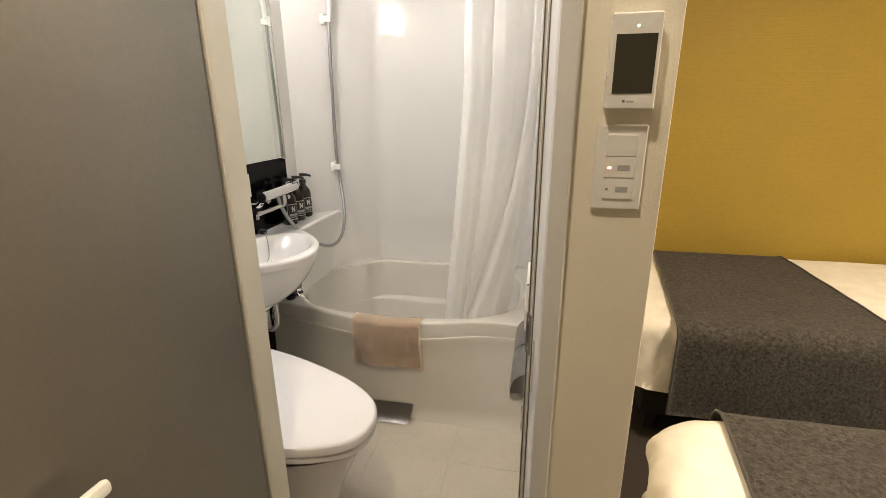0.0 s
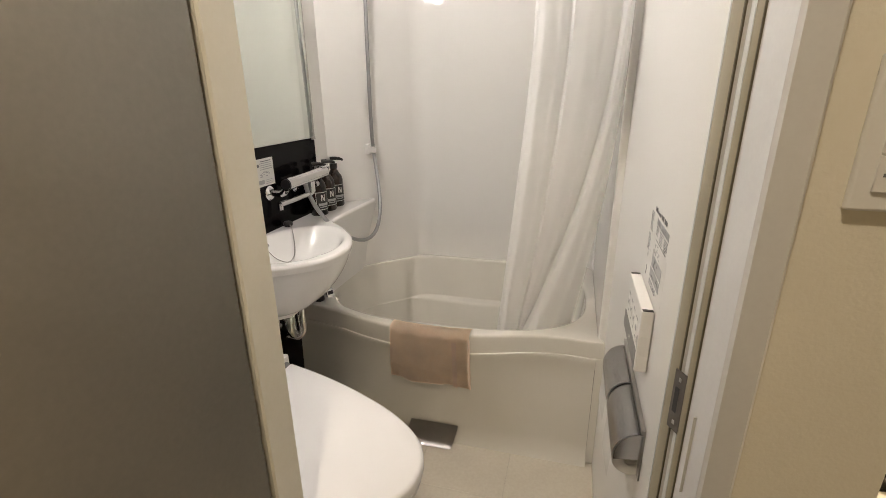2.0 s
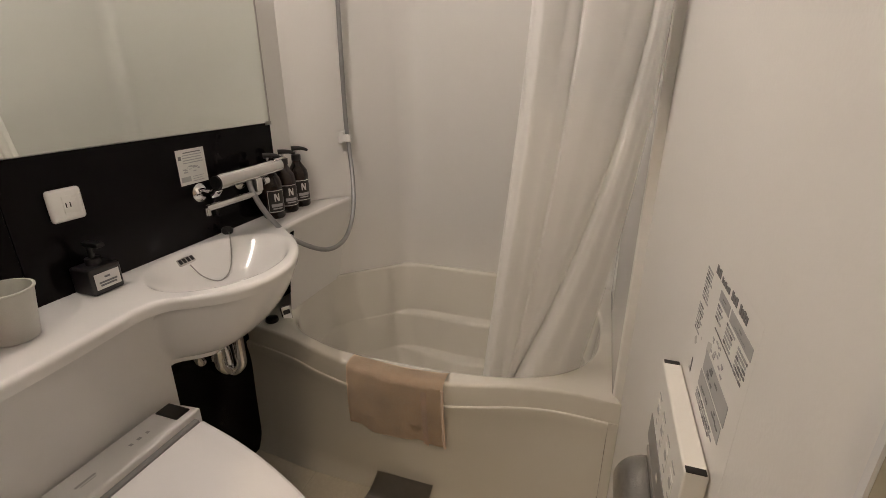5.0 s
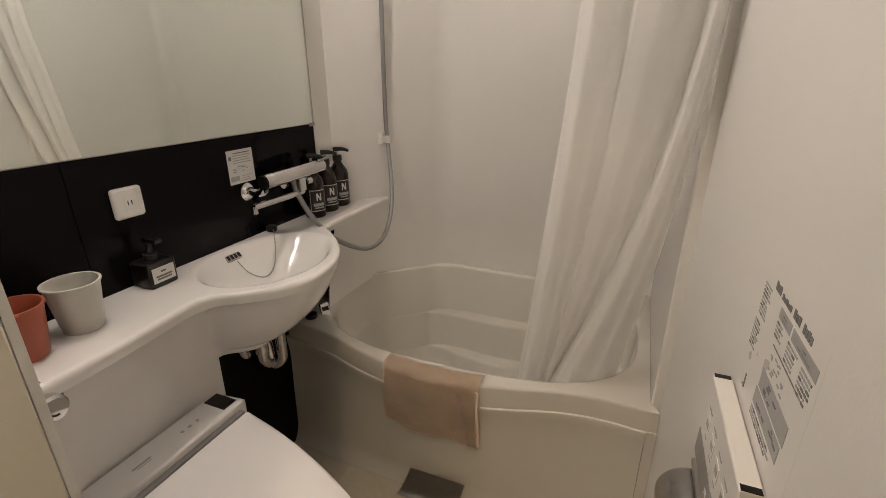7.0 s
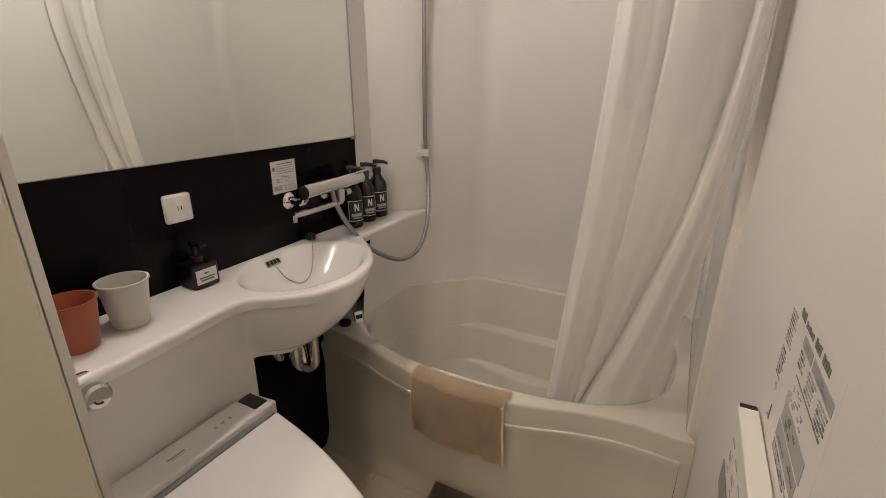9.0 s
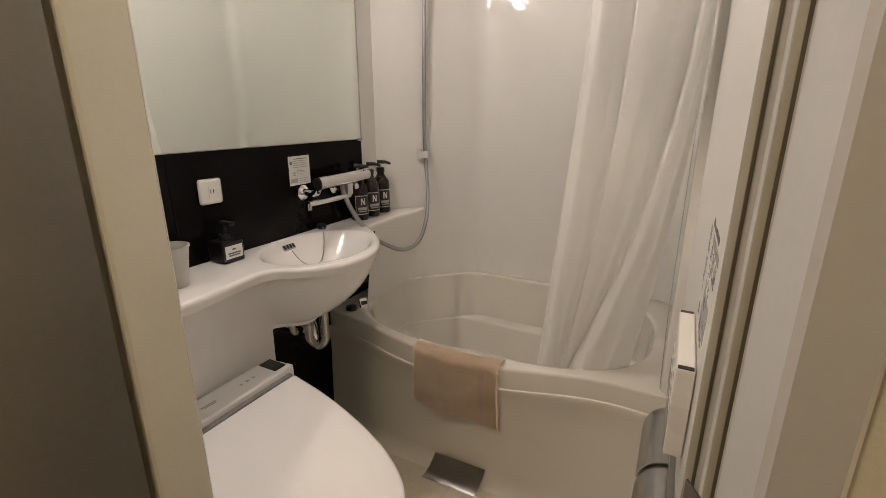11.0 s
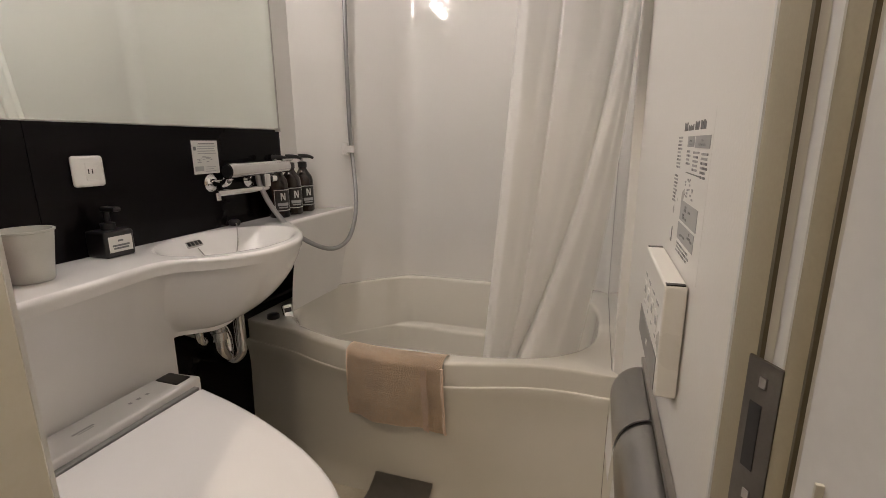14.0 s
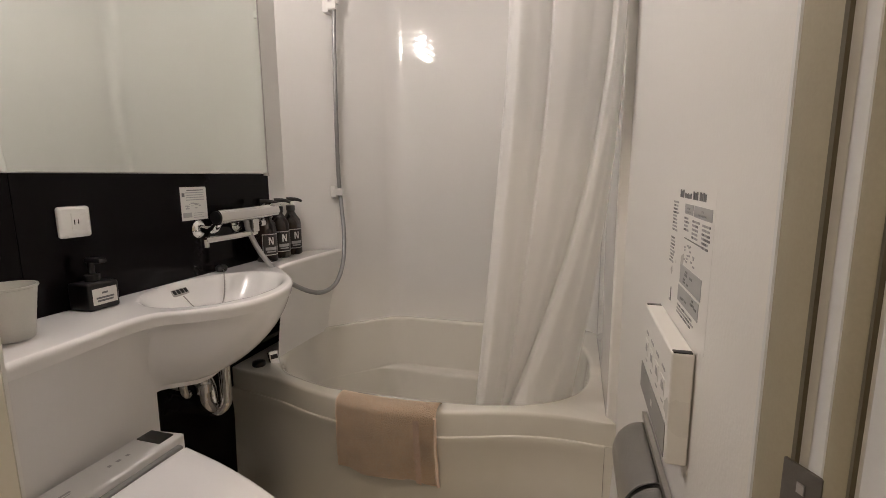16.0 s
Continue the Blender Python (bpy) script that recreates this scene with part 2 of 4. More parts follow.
def smooth_path(points, n):
    """n points on a Catmull-Rom curve through the given ones."""
    p = [Vector(q) for q in points]
    p = [2 * p[0] - p[1]] + p + [2 * p[-1] - p[-2]]
    m = len(p) - 3
    out = []
    for k in range(n):
        s = k / (n - 1) * m
        i = min(int(s), m - 1)
        t = s - i
        a, b, c, d = p[i:i + 4]
        out.append(0.5 * ((2 * b) + (c - a) * t + (2 * a - 5 * b + 4 * c - d) * t * t + (3 * b - a - 3 * c + d) * t ** 3))
    return out


def tube(path, radius, n=12, bm=None, cap=True):
    bm = bm or bmesh.new()
    path = [Vector(p) for p in path]
    up, rings = None, []
    for i, p in enumerate(path):
        d = (path[min(i + 1, len(path) - 1)] - path[max(i - 1, 0)]).normalized()
        if up is None:
            up = d.orthogonal().normalized()
        up = (up - d * up.dot(d)).normalized()
        side = d.cross(up)
        r = radius(i / (len(path) - 1)) if callable(radius) else radius
        rings.append([bm.verts.new(p + r * (math.cos(2 * math.pi * k / n) * up + math.sin(2 * math.pi * k / n) * side)) for k in range(n)])
    for a, b in zip(rings, rings[1:]):
        for k in range(n):
            bm.faces.new((a[k], a[(k + 1) % n], b[(k + 1) % n], b[k]))
    if cap:
        bm.faces.new(rings[0][::-1])
        bm.faces.new(rings[-1])
    return bm


def sheet(fn, nu, nv, bm=None, close_u=False):
    """A surface fn(u, v) with u, v in 0..1."""
    bm = bm or bmesh.new()
    cols = nu if close_u else nu + 1
    g = [[bm.verts.new(fn(i / nu, j / nv)) for i in range(cols)] for j in range(nv + 1)]
    for j in range(nv):
        for i in range(nu):
            k = (i + 1) % cols
            bm.faces.new((g[j][i], g[j][k], g[j + 1][k], g[j + 1][i]))
    return bm


def prism(points, z0, z1, bevel=0.0, bm=None):
    """A polygon in plan, raised from z0 to z1."""
    bm = bm or bmesh.new()
    lo = [bm.verts.new((x, y, z0)) for x, y in points]
    hi = [bm.verts.new((x, y, z1)) for x, y in points]
    n = len(points)
    faces = [bm.faces.new(lo[::-1]), bm.faces.new(hi)]
    for i in range(n):
        faces.append(bm.faces.new((lo[i], lo[(i + 1) % n], hi[(i + 1) % n], hi[i])))
    if bevel:
        bmesh.ops.bevel(bm, geom=list({e for f in faces[:2] for e in f.edges}), offset=bevel, segments=3, affect="EDGES", profile=0.5)
    return bm


def offset_line(points, d):
    """A plan line moved d to its left."""
    out = []
    for i, p in enumerate(points):
        a, b = Vector(points[max(i - 1, 0)]), Vector(points[min(i + 1, len(points) - 1)])
        t = (b - a).normalized()
        out.append((p[0] - t.y * d, p[1] + t.x * d))
    return out


def arc(cx, cy, r, a0, a1, n):
    return [(cx + r * math.cos(radians(a0 + (a1 - a0) * i / n)), cy + r * math.sin(radians(a0 + (a1 - a0) * i / n))) for i in range(n + 1)]


def structure(name, bm, material, label, **kw):
    return single(name, bm, material, label, kind="structure", **kw)


# ---------------------------------------------------------------- bathroom shell
floor = structure("floor", box(XL - 0.08, YB, FLOOR - 0.06, XR + 0.08, 1.63, FLOOR - 0.0015), M_GROUT, "beige moulded bathroom floor with faint tile joints", category="floor", smooth=False)
structure("wall_west", box(XL - 0.08, YB, FLOOR, XL, 1.98, CEIL), M_WALL_MATT, "glossy off-white moulded bathroom wall beside the mirror", category="wall", smooth=False)
corner = [(XL, 1.98)] + arc(-0.768, 2.185, 0.1, 135, 90, 14)
corner_poly = corner + offset_line(corner, 0.08)[::-1]
structure("wall_corner", prism(corner_poly, FLOOR, CEIL), M_WALL, "glossy white moulded corner panel with the shower hose", category="wall", angle=20)
structure("wall_north", box(-0.768, YN, FLOOR, XR + 0.08, YN + 0.08, CEIL), M_WALL, "glossy white moulded wall behind the bathtub", category="wall", smooth=False)
structure("wall_east", box(XR, YB + 0.02, FLOOR, XR + 0.08, 1.64, CEIL), M_WALL_MATT, "off-white bathroom wall with a printed instruction sheet", category="wall", smooth=False)
side = [(-0.002, 1.640), (-0.007, 1.642), (-0.010, 1.648)] + arc(-0.065, YN - 0.055, 0.055, 0, 90, 10) + [(-0.065, YN + 0.001), (XR + 0.08, YN + 0.001), (XR + 0.08, 1.640)]
structure("wall_tub_side", prism(side[::-1], FLOOR, CEIL), M_WALL, "glossy white wall of the bathing area behind the curtain", category="wall", angle=30)
structure("ceiling", box(XL - 0.08, YO, CEIL, XR + 0.08, YN + 0.08, CEIL + 0.06), M_CEIL, "white bathroom ceiling panel", category="ceiling", smooth=False)
structure("door_sill", box(DOOR_L, YO - 0.002, HALL, DOOR_R, YB, FLOOR + 0.012, 0.004), M_FRAMEW, "white threshold of the bathroom door", category="sill")

# front wall with the doorway
structure("wall_south", box(-1.50, YO, HALL, DOOR_L - 0.034, YB, ROOM_CEIL), M_CREAM, "cream papered wall beside the bathroom door", category="wall", smooth=False)
structure("wall_lintel", box(DOOR_L - 0.034, YO, DOOR_TOP + 0.03, 0.055, YB, ROOM_CEIL), M_CREAM, "cream papered wall above the bathroom door", category="wall", smooth=False)
post = thing("wall_post", (0.12, 0.74, HALL), "cream papered wall end with thermostat and switches", "wall", kind="structure")
part("wall", box(0.052, YO, HALL, 0.183, 2.80, ROOM_CEIL, 0.003, 2), M_CREAM, post)

structure("wall_inner_lining", box(XL, YB + 0.002, FLOOR, DOOR_L - 0.036, YB + 0.010, CEIL), M_WALL_MATT, "off-white bathroom wall beside the door opening", category="wall", smooth=False)

# door frame: stepped right jamb, left jamb, head
frame_ob = thing("door_frame", (DOOR_L, 0.73, HALL), "cream painted steel door frame of the bathroom", "door frame", kind="structure")
part("jamb", prism([(DOOR_L, 0.7565), (DOOR_L - 0.002, 0.7585), (DOOR_L - 0.034, 0.7585), (DOOR_L - 0.034, YO - 0.001), (DOOR_L - 0.003, YO - 0.001), (DOOR_L, YO + 0.002)], HALL, DOOR_TOP), M_IVORY, frame_ob, smooth=False)
R = [(XR + 0.03, 0.8035), (0.0008, 0.8035), (0.0004, 0.7985), (0.0026, 0.797), (0.0030, 0.757), (0.0062, 0.754), (0.0068, 0.7445), (0.0090, 0.743), (0.0108, 0.7285), (0.0118, 0.727), (0.0205, 0.688), (0.0240, 0.684), (0.0500, 0.684), (0.0530, 0.687), (0.0530, YO + 0.004), (XR + 0.03, YO + 0.004)]
part("jamb", prism(R[::-1], HALL, DOOR_TOP), M_FRAMEW, frame_ob, smooth=False)
part("head", box(DOOR_L - 0.034, YO - 0.006, DOOR_TOP, 0.052, YB + 0.002, DOOR_TOP + 0.03, 0.003), M_IVORY, frame_ob)
part("panel_seal", box(0.0022, 0.8036, HALL + 0.09, XR + 0.002, 0.8052, DOOR_TOP), M_SILVER, frame_ob, "thin grey seal line")


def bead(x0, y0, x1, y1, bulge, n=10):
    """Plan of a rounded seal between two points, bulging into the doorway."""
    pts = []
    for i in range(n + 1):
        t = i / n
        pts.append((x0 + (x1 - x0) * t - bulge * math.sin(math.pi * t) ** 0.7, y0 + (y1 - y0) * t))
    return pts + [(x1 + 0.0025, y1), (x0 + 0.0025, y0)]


# rounded seals, coloured dark where the jamb's steps lie in shade
part("shaded_seal", prism(bead(0.0012, 0.7972, 0.0030, 0.7590, 0.0022)[::-1], HALL, DOOR_TOP), M_SEAL_SHADE, frame_ob, "rounded door seal with the jamb shade in its colour", angle=60)
part("shaded_seal", prism(bead(0.0074, 0.7440, 0.0105, 0.7305, 0.0014)[::-1], HALL, DOOR_TOP), M_SEAL_SHADE, frame_ob, "rounded door seal with the jamb shade in its colour", angle=60)
# solid dark strips paint the shade in the groove beside each seal
part("shade_strip", box(0.0012, 0.7550, HALL, 0.0030, 0.7588, DOOR_TOP), M_GROOVE_SHADE, frame_ob, smooth=False)
part("shade_strip", box(0.0092, 0.7282, HALL, 0.0112, 0.7303, DOOR_TOP), M_GROOVE_SHADE, frame_ob, smooth=False)


def slab(t0, t1, d0, d1, z0, z1):
    """A slab on the jamb's slanting face: t along it, d out of it."""
    a, b, out = Vector((-0.0008, 0.7585)), Vector((0.0076, 0.7425)), Vector((-0.885, -0.465))
    pts = [a.lerp(b, t0) + out * d0, a.lerp(b, t1) + out * d0, a.lerp(b, t1) + out * d1, a.lerp(b, t0) + out * d1]
    return prism([(p.x, p.y) for p in pts], z0, z1)


strike = part("strike_plate", slab(0.0, 1.0, -0.0004, 0.0012, 0.836, 0.915), M_STRIKE, frame_ob, "worn dark steel strike plate", smooth=False)
part("latch_hole", slab(0.22, 0.58, 0.0012, 0.0015, 0.860, 0.894), M_BLACKPL, strike, smooth=False)
for z in (0.847, 0.905):
    part("screw", slab(0.42, 0.62, 0.0012, 0.0018, z - 0.0025, z + 0.0025), M_STEEL, strike, smooth=False)
part("guide_strip", box(0.0118, 0.7125, 0.780, 0.0150, 0.7145, 0.884, 0.0006), M_CUPW, frame_ob, "small grey buffer strip")

# ---------------------------------------------------------------- bedroom shell
structure("bedroom_floor", box(-1.5, -2.0, HALL - 0.06, 3.4, YO, HALL), M_DARKFLOOR, "dark carpeted bedroom floor", category="floor", smooth=False)
structure("bedroom_floor_side", box(0.183, YO, HALL - 0.06, 3.4, 2.80, HALL), M_DARKFLOOR, "dark carpeted floor beside the beds", category="floor", smooth=False)
structure("wall_yellow", box(0.183, 2.80, HALL, 3.4, 2.90, ROOM_CEIL), M_YELLOW, "mustard yellow papered bedroom wall behind the bed", category="wall", smooth=False)
structure("wall_bedroom_end", box(3.4, -2.0, HALL, 3.5, 2.9, ROOM_CEIL), M_CREAM, "cream bedroom end wall", category="wall", smooth=False)
structure("wall_bedroom_back", box(-1.5, -2.1, HALL, 3.5, -2.0, ROOM_CEIL), M_CREAM, "cream bedroom wall", category="wall", smooth=False)
structure("wall_entry", box(-1.6, -2.1, HALL, -1.5, YB, ROOM_CEIL), M_CREAM, "cream entrance wall", category="wall", smooth=False)
structure("bedroom_ceiling", box(-1.6, -2.1, ROOM_CEIL, 3.5, 2.9, ROOM_CEIL + 0.08), M_CEIL, "white bedroom ceiling", category="ceiling", smooth=False)
lamp = thing("ceiling_light", (1.5, 0.9, ROOM_CEIL), "round warm white bedroom ceiling light", "ceiling light")
part("rim", lathe([(0.0, 0), (0.26, 0), (0.26, -0.05), (0.24, -0.055), (0.24, -0.03), (0, -0.03)], (1.5, 0.9, ROOM_CEIL)), M_WHITEPL, lamp)
part("diffuser", lathe([(0.239, -0.035), (0.2, -0.06), (0, -0.07)], (1.5, 0.9, ROOM_CEIL)), M_ROOMLAMP, lamp)
dl = thing("downlight", (-0.25, 0.10, ROOM_CEIL), "small recessed entrance downlight", "downlight")
part("trim", lathe([(0.045, 0), (0.06, 0), (0.06, -0.006), (0.045, -0.004), (0.045, 0)], (-0.25, 0.10, ROOM_CEIL)), M_WHITEPL, dl)
part("bulb", lathe([(0, -0.004), (0.043, -0.003), (0.043, -0.0005), (0, -0.0005)], (-0.25, 0.10, ROOM_CEIL)), M_HALLLAMP, dl)

# ---------------------------------------------------------------- door leaf, swung open against the entrance
door = thing("door_1", (-0.575, 0.70, HALL), "open grey laminate bathroom door with a white lever", "door", kind="structure")
def leaf_box(u0, v0, z0, u1, v1, z1, bevel=0.0):
    """A box in the leaf's own plan: u along it from the hinge, v out of its face."""
    bm = box(u0, v0, z0, u1, v1, z1, bevel)
    bmesh.ops.transform(bm, matrix=pose(-0.549, 0.688, 0, 0, 0, -92.0), verts=bm.verts)
    return bm
part("leaf", leaf_box(0.0, -0.018, HALL + 0.03, 0.60, 0.016, 1.88, 0.003), M_DOOR, door)
lever = part("lever", leaf_box(0.335, 0.050, 0.812, 0.455, 0.064, 0.832, 0.006), M_WHITEPL, door, "white lever handle")
part("rose", leaf_box(0.43, 0.016, 0.74, 0.475, 0.022, 0.92, 0.002), M_WHITEPL, door)
part("spindle", leaf_box(0.438, 0.020, 0.814, 0.454, 0.056, 0.830, 0.004), M_WHITEPL, door)

# ---------------------------------------------------------------- mirror, black back panel, wall lamp
panel = thing("back_panel", (XL, 1.42, 0.70), "glossy black panel behind the counter", "wall panel", kind="structure")
part("board", box(XL - 0.002, YB + 0.012, 0.70, XL + 0.004, 1.128, 1.058, 0.0012), M_BLACK, panel)
part("board", box(XL - 0.002, 1.1295, 0.70, XL + 0.004, 1.884, 1.058, 0.0012), M_BLACK, panel)
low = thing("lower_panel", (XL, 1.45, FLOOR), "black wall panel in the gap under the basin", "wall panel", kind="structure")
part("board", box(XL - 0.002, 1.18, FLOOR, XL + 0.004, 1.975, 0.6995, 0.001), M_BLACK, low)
mirror = thing("wall_mirror", (XL, 1.42, 1.06), "wide frameless mirror above the black panel", "mirror")
part("glass", box(XL - 0.002, YB + 0.012, 1.0605, XL + 0.006, 1.878, 1.70), M_MIRROR, mirror, smooth=False)
part("edge_strip", box(XL - 0.001, 1.8785, 1.0605, XL + 0.0075, 1.884, 1.70, 0.0008), M_STEEL, mirror)
part("clip", box(XL, 1.862, 1.052, XL + 0.009, 1.886, 1.063, 0.001), M_STEEL, mirror)
vlamp = thing("louvred_wall_lamp", (XL, 1.15, 1.75), "white wall lamp box with horizontal louvres above the mirror", "wall lamp")
part("back_plate", box(XL, 0.95, 1.735, XL + 0.012, 1.35, 1.925, 0.003), M_WHITEPL, vlamp)
globe = lathe([(0.092 * math.sin(math.pi * i / 20), -0.100 * math.cos(math.pi * i / 20)) for i in range(21)], (0, 0, 0), axis="Y", n=40)
bmesh.ops.transform(globe, matrix=Matrix.Translation((-1.040, 1.170, 1.830)) @ Matrix.Diagonal((0.56, 1, 0.92, 1)), verts=globe.verts)
part("bulb", globe, M_DIFFUSER, vlamp, "lit opal globe")
part("socket", lathe([(0.0, 0.0), (0.022, 0.0), (0.022, 0.10), (0.0, 0.10)], (-1.040, 0.972, 1.828), axis="Y", n=20), M_WHITEPL, vlamp)
for k in range(5):
    z = 1.756 + k * 0.036
    bm = box(-0.978, 0.955, z - 0.0055, -0.958, 1.345, z + 0.0055)
    for y in (0.955, 1.331):
        box(XL + 0.012, y, z - 0.0055, -0.978, y + 0.014, z + 0.0055, bm=bm)
    part("louvre", bm, M_WHITEPL, vlamp, smooth=False)
# unseen plates added to cut the light; lower one half open over the counter
for z in (1.733, 1.915):
    part("light_shield", box(XL + 0.001, 0.952, z, -1.025 if z < 1.8 else -0.956, 1.348, z + 0.012, 0.002), M_WHITEPL, vlamp)
for y in (0.957, 1.333):
    part("corner_post", box(-0.974, y, 1.745, -0.962, y + 0.010, 1.915, 0.002), M_WHITEPL, vlamp)

# ---------------------------------------------------------------- vanity counter with the moulded basin
FRONT = [(-0.901, YB + 0.011), (-0.901, 0.86), (-0.901, 0.946), (-0.907, 1.05), (-0.917, 1.14), (-0.920, 1.195), (-0.904, 1.237), (-0.862, 1.268), (-0.812, 1.315), (-0.782, 1.375),
         (-0.776, 1.435), (-0.790, 1.505), (-0.822, 1.570), (-0.872, 1.632), (-0.925, 1.680), (-0.962, 1.712), (-0.976, 1.75), (-0.977, 1.85), (-0.974, 1.97), (-0.966, 2.105)]
EDGE = smooth_path([(x, y, 0) for x, y in FRONT], 180)


def bowl(x, y):
    r = math.hypot((x + 0.955) / 0.145, (y - 1.450) / (0.200 if y > 1.450 else 0.185))
    if r >= 1:
        return 0.0
    return 0.112 * (1 - r ** 2.4) ** 1.25


def wall_x(y):
    return XL + 0.0045 if y < 1.975 else XL + 0.0045 + (y - 1.975) * 0.98


def counter_point(u, v):
    i = u * (len(EDGE) - 1)
    e = EDGE[min(int(round(i)), len(EDGE) - 1)]
    a, b = EDGE[max(int(round(i)) - 1, 0)], EDGE[min(int(round(i)) + 1, len(EDGE) - 1)]
    t = (b - a).normalized()
    nrm = Vector((t.y, -t.x, 0))
    if v <= 0.8:
        s = v / 0.8
        x = wall_x(e.y) + (e.x - 0.010 - wall_x(e.y)) * s
        q = min(1.0, (1 - s) / 0.16)
        return (x, e.y, COUNTER - bowl(x, e.y) * q * q * (3 - 2 * q))
    s = (v - 0.8) / 0.2
    if s < 0.6:
        a = radians(90 - 90 * s / 0.6)
        p = e - nrm * 0.010
        return (p.x + nrm.x * 0.010 * math.cos(a), p.y + nrm.y * 0.010 * math.cos(a), COUNTER - 0.010 + 0.010 * math.sin(a))
    d = (s - 0.6) / 0.4
    p = e - nrm * (0.004 * d)
    return (p.x, p.y, COUNTER - 0.010 - 0.018 * d)


vanity = thing("vanity_counter", (-1.0, 1.43, FLOOR), "white moulded resin counter with an integrated round basin", "wash basin")
part("top", sheet(counter_point, 179, 50), M_COUNTER, vanity)


def skirt_point(u, v):
    """The panel behind the toilet: leans back under the counter's edge."""
    y = YB + 0.011 + (1.292 - YB - 0.011) * u
    z = 0.758 + (FLOOR - 0.758) * v
    d = 0.758 - z
    e = min(EDGE, key=lambda q: abs(q.y - min(y, 1.195)))
    x = e.x - 0.0045 - 0.062 * min(1.0, (d / 0.15)) ** 0.8 - 0.012 * min(1, d / 0.7)
    if u > 0.985:
        x -= (u - 0.985) * 1.2
    return (x, y, z)


part("skirt_panel", sheet(skirt_point, 40, 24), M_COUNTER, vanity)
part("skirt_return", sheet(lambda u, v: (skirt_point(1, v)[0] - 0.125 * u, 1.292, skirt_point(1, v)[2]), 4, 24), M_COUNTER, vanity)
ARC = [e for e in EDGE if 1.226 <= e.y <= 1.735]


def bowl_under(u, v):
    e = ARC[min(round(u * (len(ARC) - 1)), len(ARC) - 1)]
    c = Vector((-1.02, 1.312 + 0.055 * u, 0))
    a = v * 0.5 * math.pi
    k = 0.38 + 0.62 * (0.5 * math.cos(a) + 0.5 * (1 - v ** 1.3))
    p = c + (e - Vector((0.006, 0, 0)) - c) * k
    z = 0.757 - 0.176 * (0.35 * v + 0.65 * math.sin(a))
    d = 0.758 - z
    flush_x = -0.9245 - 0.062 * min(1.0, d / 0.15) ** 0.8 - 0.012 * d / 0.7   # the skirt's face
    w = max(0.0, 1 - u / 0.34)
    w = w * w * (3 - 2 * w) * min(1.0, v / 0.12)
    x = p.x + (min(p.x, flush_x - 0.001) - p.x) * w
    return (max(x, XL + 0.006), p.y, z)


part("basin_shell", sheet(bowl_under, len(ARC) - 1, 20), M_COUNTER, vanity, "rounded underside of the basin")
part("basin_bottom", prism([(p[0], p[1]) for p in (bowl_under(i / 40, 1.0) for i in range(41))] + [(XL + 0.006, 1.50), (XL + 0.006, 1.30)], 0.571, 0.5812), M_COUNTER, vanity)


def shelf_face(u, v):
    """The moulded face under the bottle shelf, running down to the tub."""
    y = 1.772 + (2.12 - 1.772) * u
    e = min(EDGE, key=lambda q: abs(q.y - y))
    z = 0.752 + (RIM - 0.01 - 0.752) * v
    return (e.x - 0.004 - 0.05 * math.sin(v * 1.4), y, z)


part("shelf_face", sheet(shelf_face, 20, 12), M_COUNTER, vanity)
over = part("overflow_plate", box(-0.006, -0.027, -0.011, 0.003, 0.027, 0.011, 0.005, 3), M_STEEL, vanity, "small oval overflow with slots")
ov_m = pose(-1.083, 1.455, 0.7535, 0, -42, 0)
over.data.transform(Matrix.Translation(-ORIGIN[vanity.name]) @ ov_m @ Matrix.Translation(ORIGIN[vanity.name]))
for k in range(4):
    o = part("slot", box(0.0028, -0.022 + k * 0.0118, -0.0065, 0.0036, -0.0135 + k * 0.0118, 0.0065), M_BLACKPL, over)
    o.data.transform(Matrix.Translation(-ORIGIN[vanity.name]) @ ov_m @ Matrix.Translation(ORIGIN[vanity.name]))

# chain and plug
plug = thing("basin_plug", (-1.085, 1.610, COUNTER), "black rubber basin plug on a ball chain", "plug")
part("stopper", lathe([(0, 0.002), (0.013, 0.002), (0.016, 0.007), (0.016, 0.014), (0.012, 0.019), (0, 0.020)], (-1.088, 1.613, COUNTER), n=20), M_BLACKPL, plug)
chain = [(-1.082, 1.611), (-1.060, 1.590), (-1.035, 1.560), (-1.018, 1.525), (-1.020, 1.490), (-1.045, 1.465), (-1.072, 1.456)]
chain = smooth_path([(x, y, COUNTER - bowl(x, y) + (0.010 if k == 0 else 0.004)) for k, (x, y) in enumerate(chain)], 60)
part("chain", tube(chain, lambda s: 0.0014 + 0.0006 * (int(s * 59) % 2), 6), M_STEEL, plug)

# trap under the basin
trap = thing("drain_trap", (-1.0, 1.42, 0.20), "chrome waste pipe and trap under the basin", "pipe")
part("pipe", tube(smooth_path([(-0.985, 1.405, 0.575), (-0.985, 1.405, 0.51), (-0.985, 1.408, 0.485), (-0.99, 1.425, 0.462), (-1.0, 1.445, 0.450), (-1.012, 1.458, 0.468), (-1.02, 1.462, 0.50), (-1.04, 1.462, 0.525), (XL + 0.005, 1.462, 0.530)], 60), 0.0135, 16), M_CHROME, trap)
part("nut", lathe([(0.014, 0), (0.020, 0), (0.020, 0.022), (0.014, 0.022)], (-0.985, 1.405, 0.515), n=10), M_CHROME, trap)
part("pipe", tube(smooth_path([(-0.985, 1.478, 0.575), (-0.985, 1.478, 0.47), (-0.987, 1.476, 0.448), (-1.0, 1.470, 0.432), (-1.02, 1.465, 0.428), (XL + 0.005, 1.46, 0.428)], 40), 0.0150, 16), M_CHROME, trap)
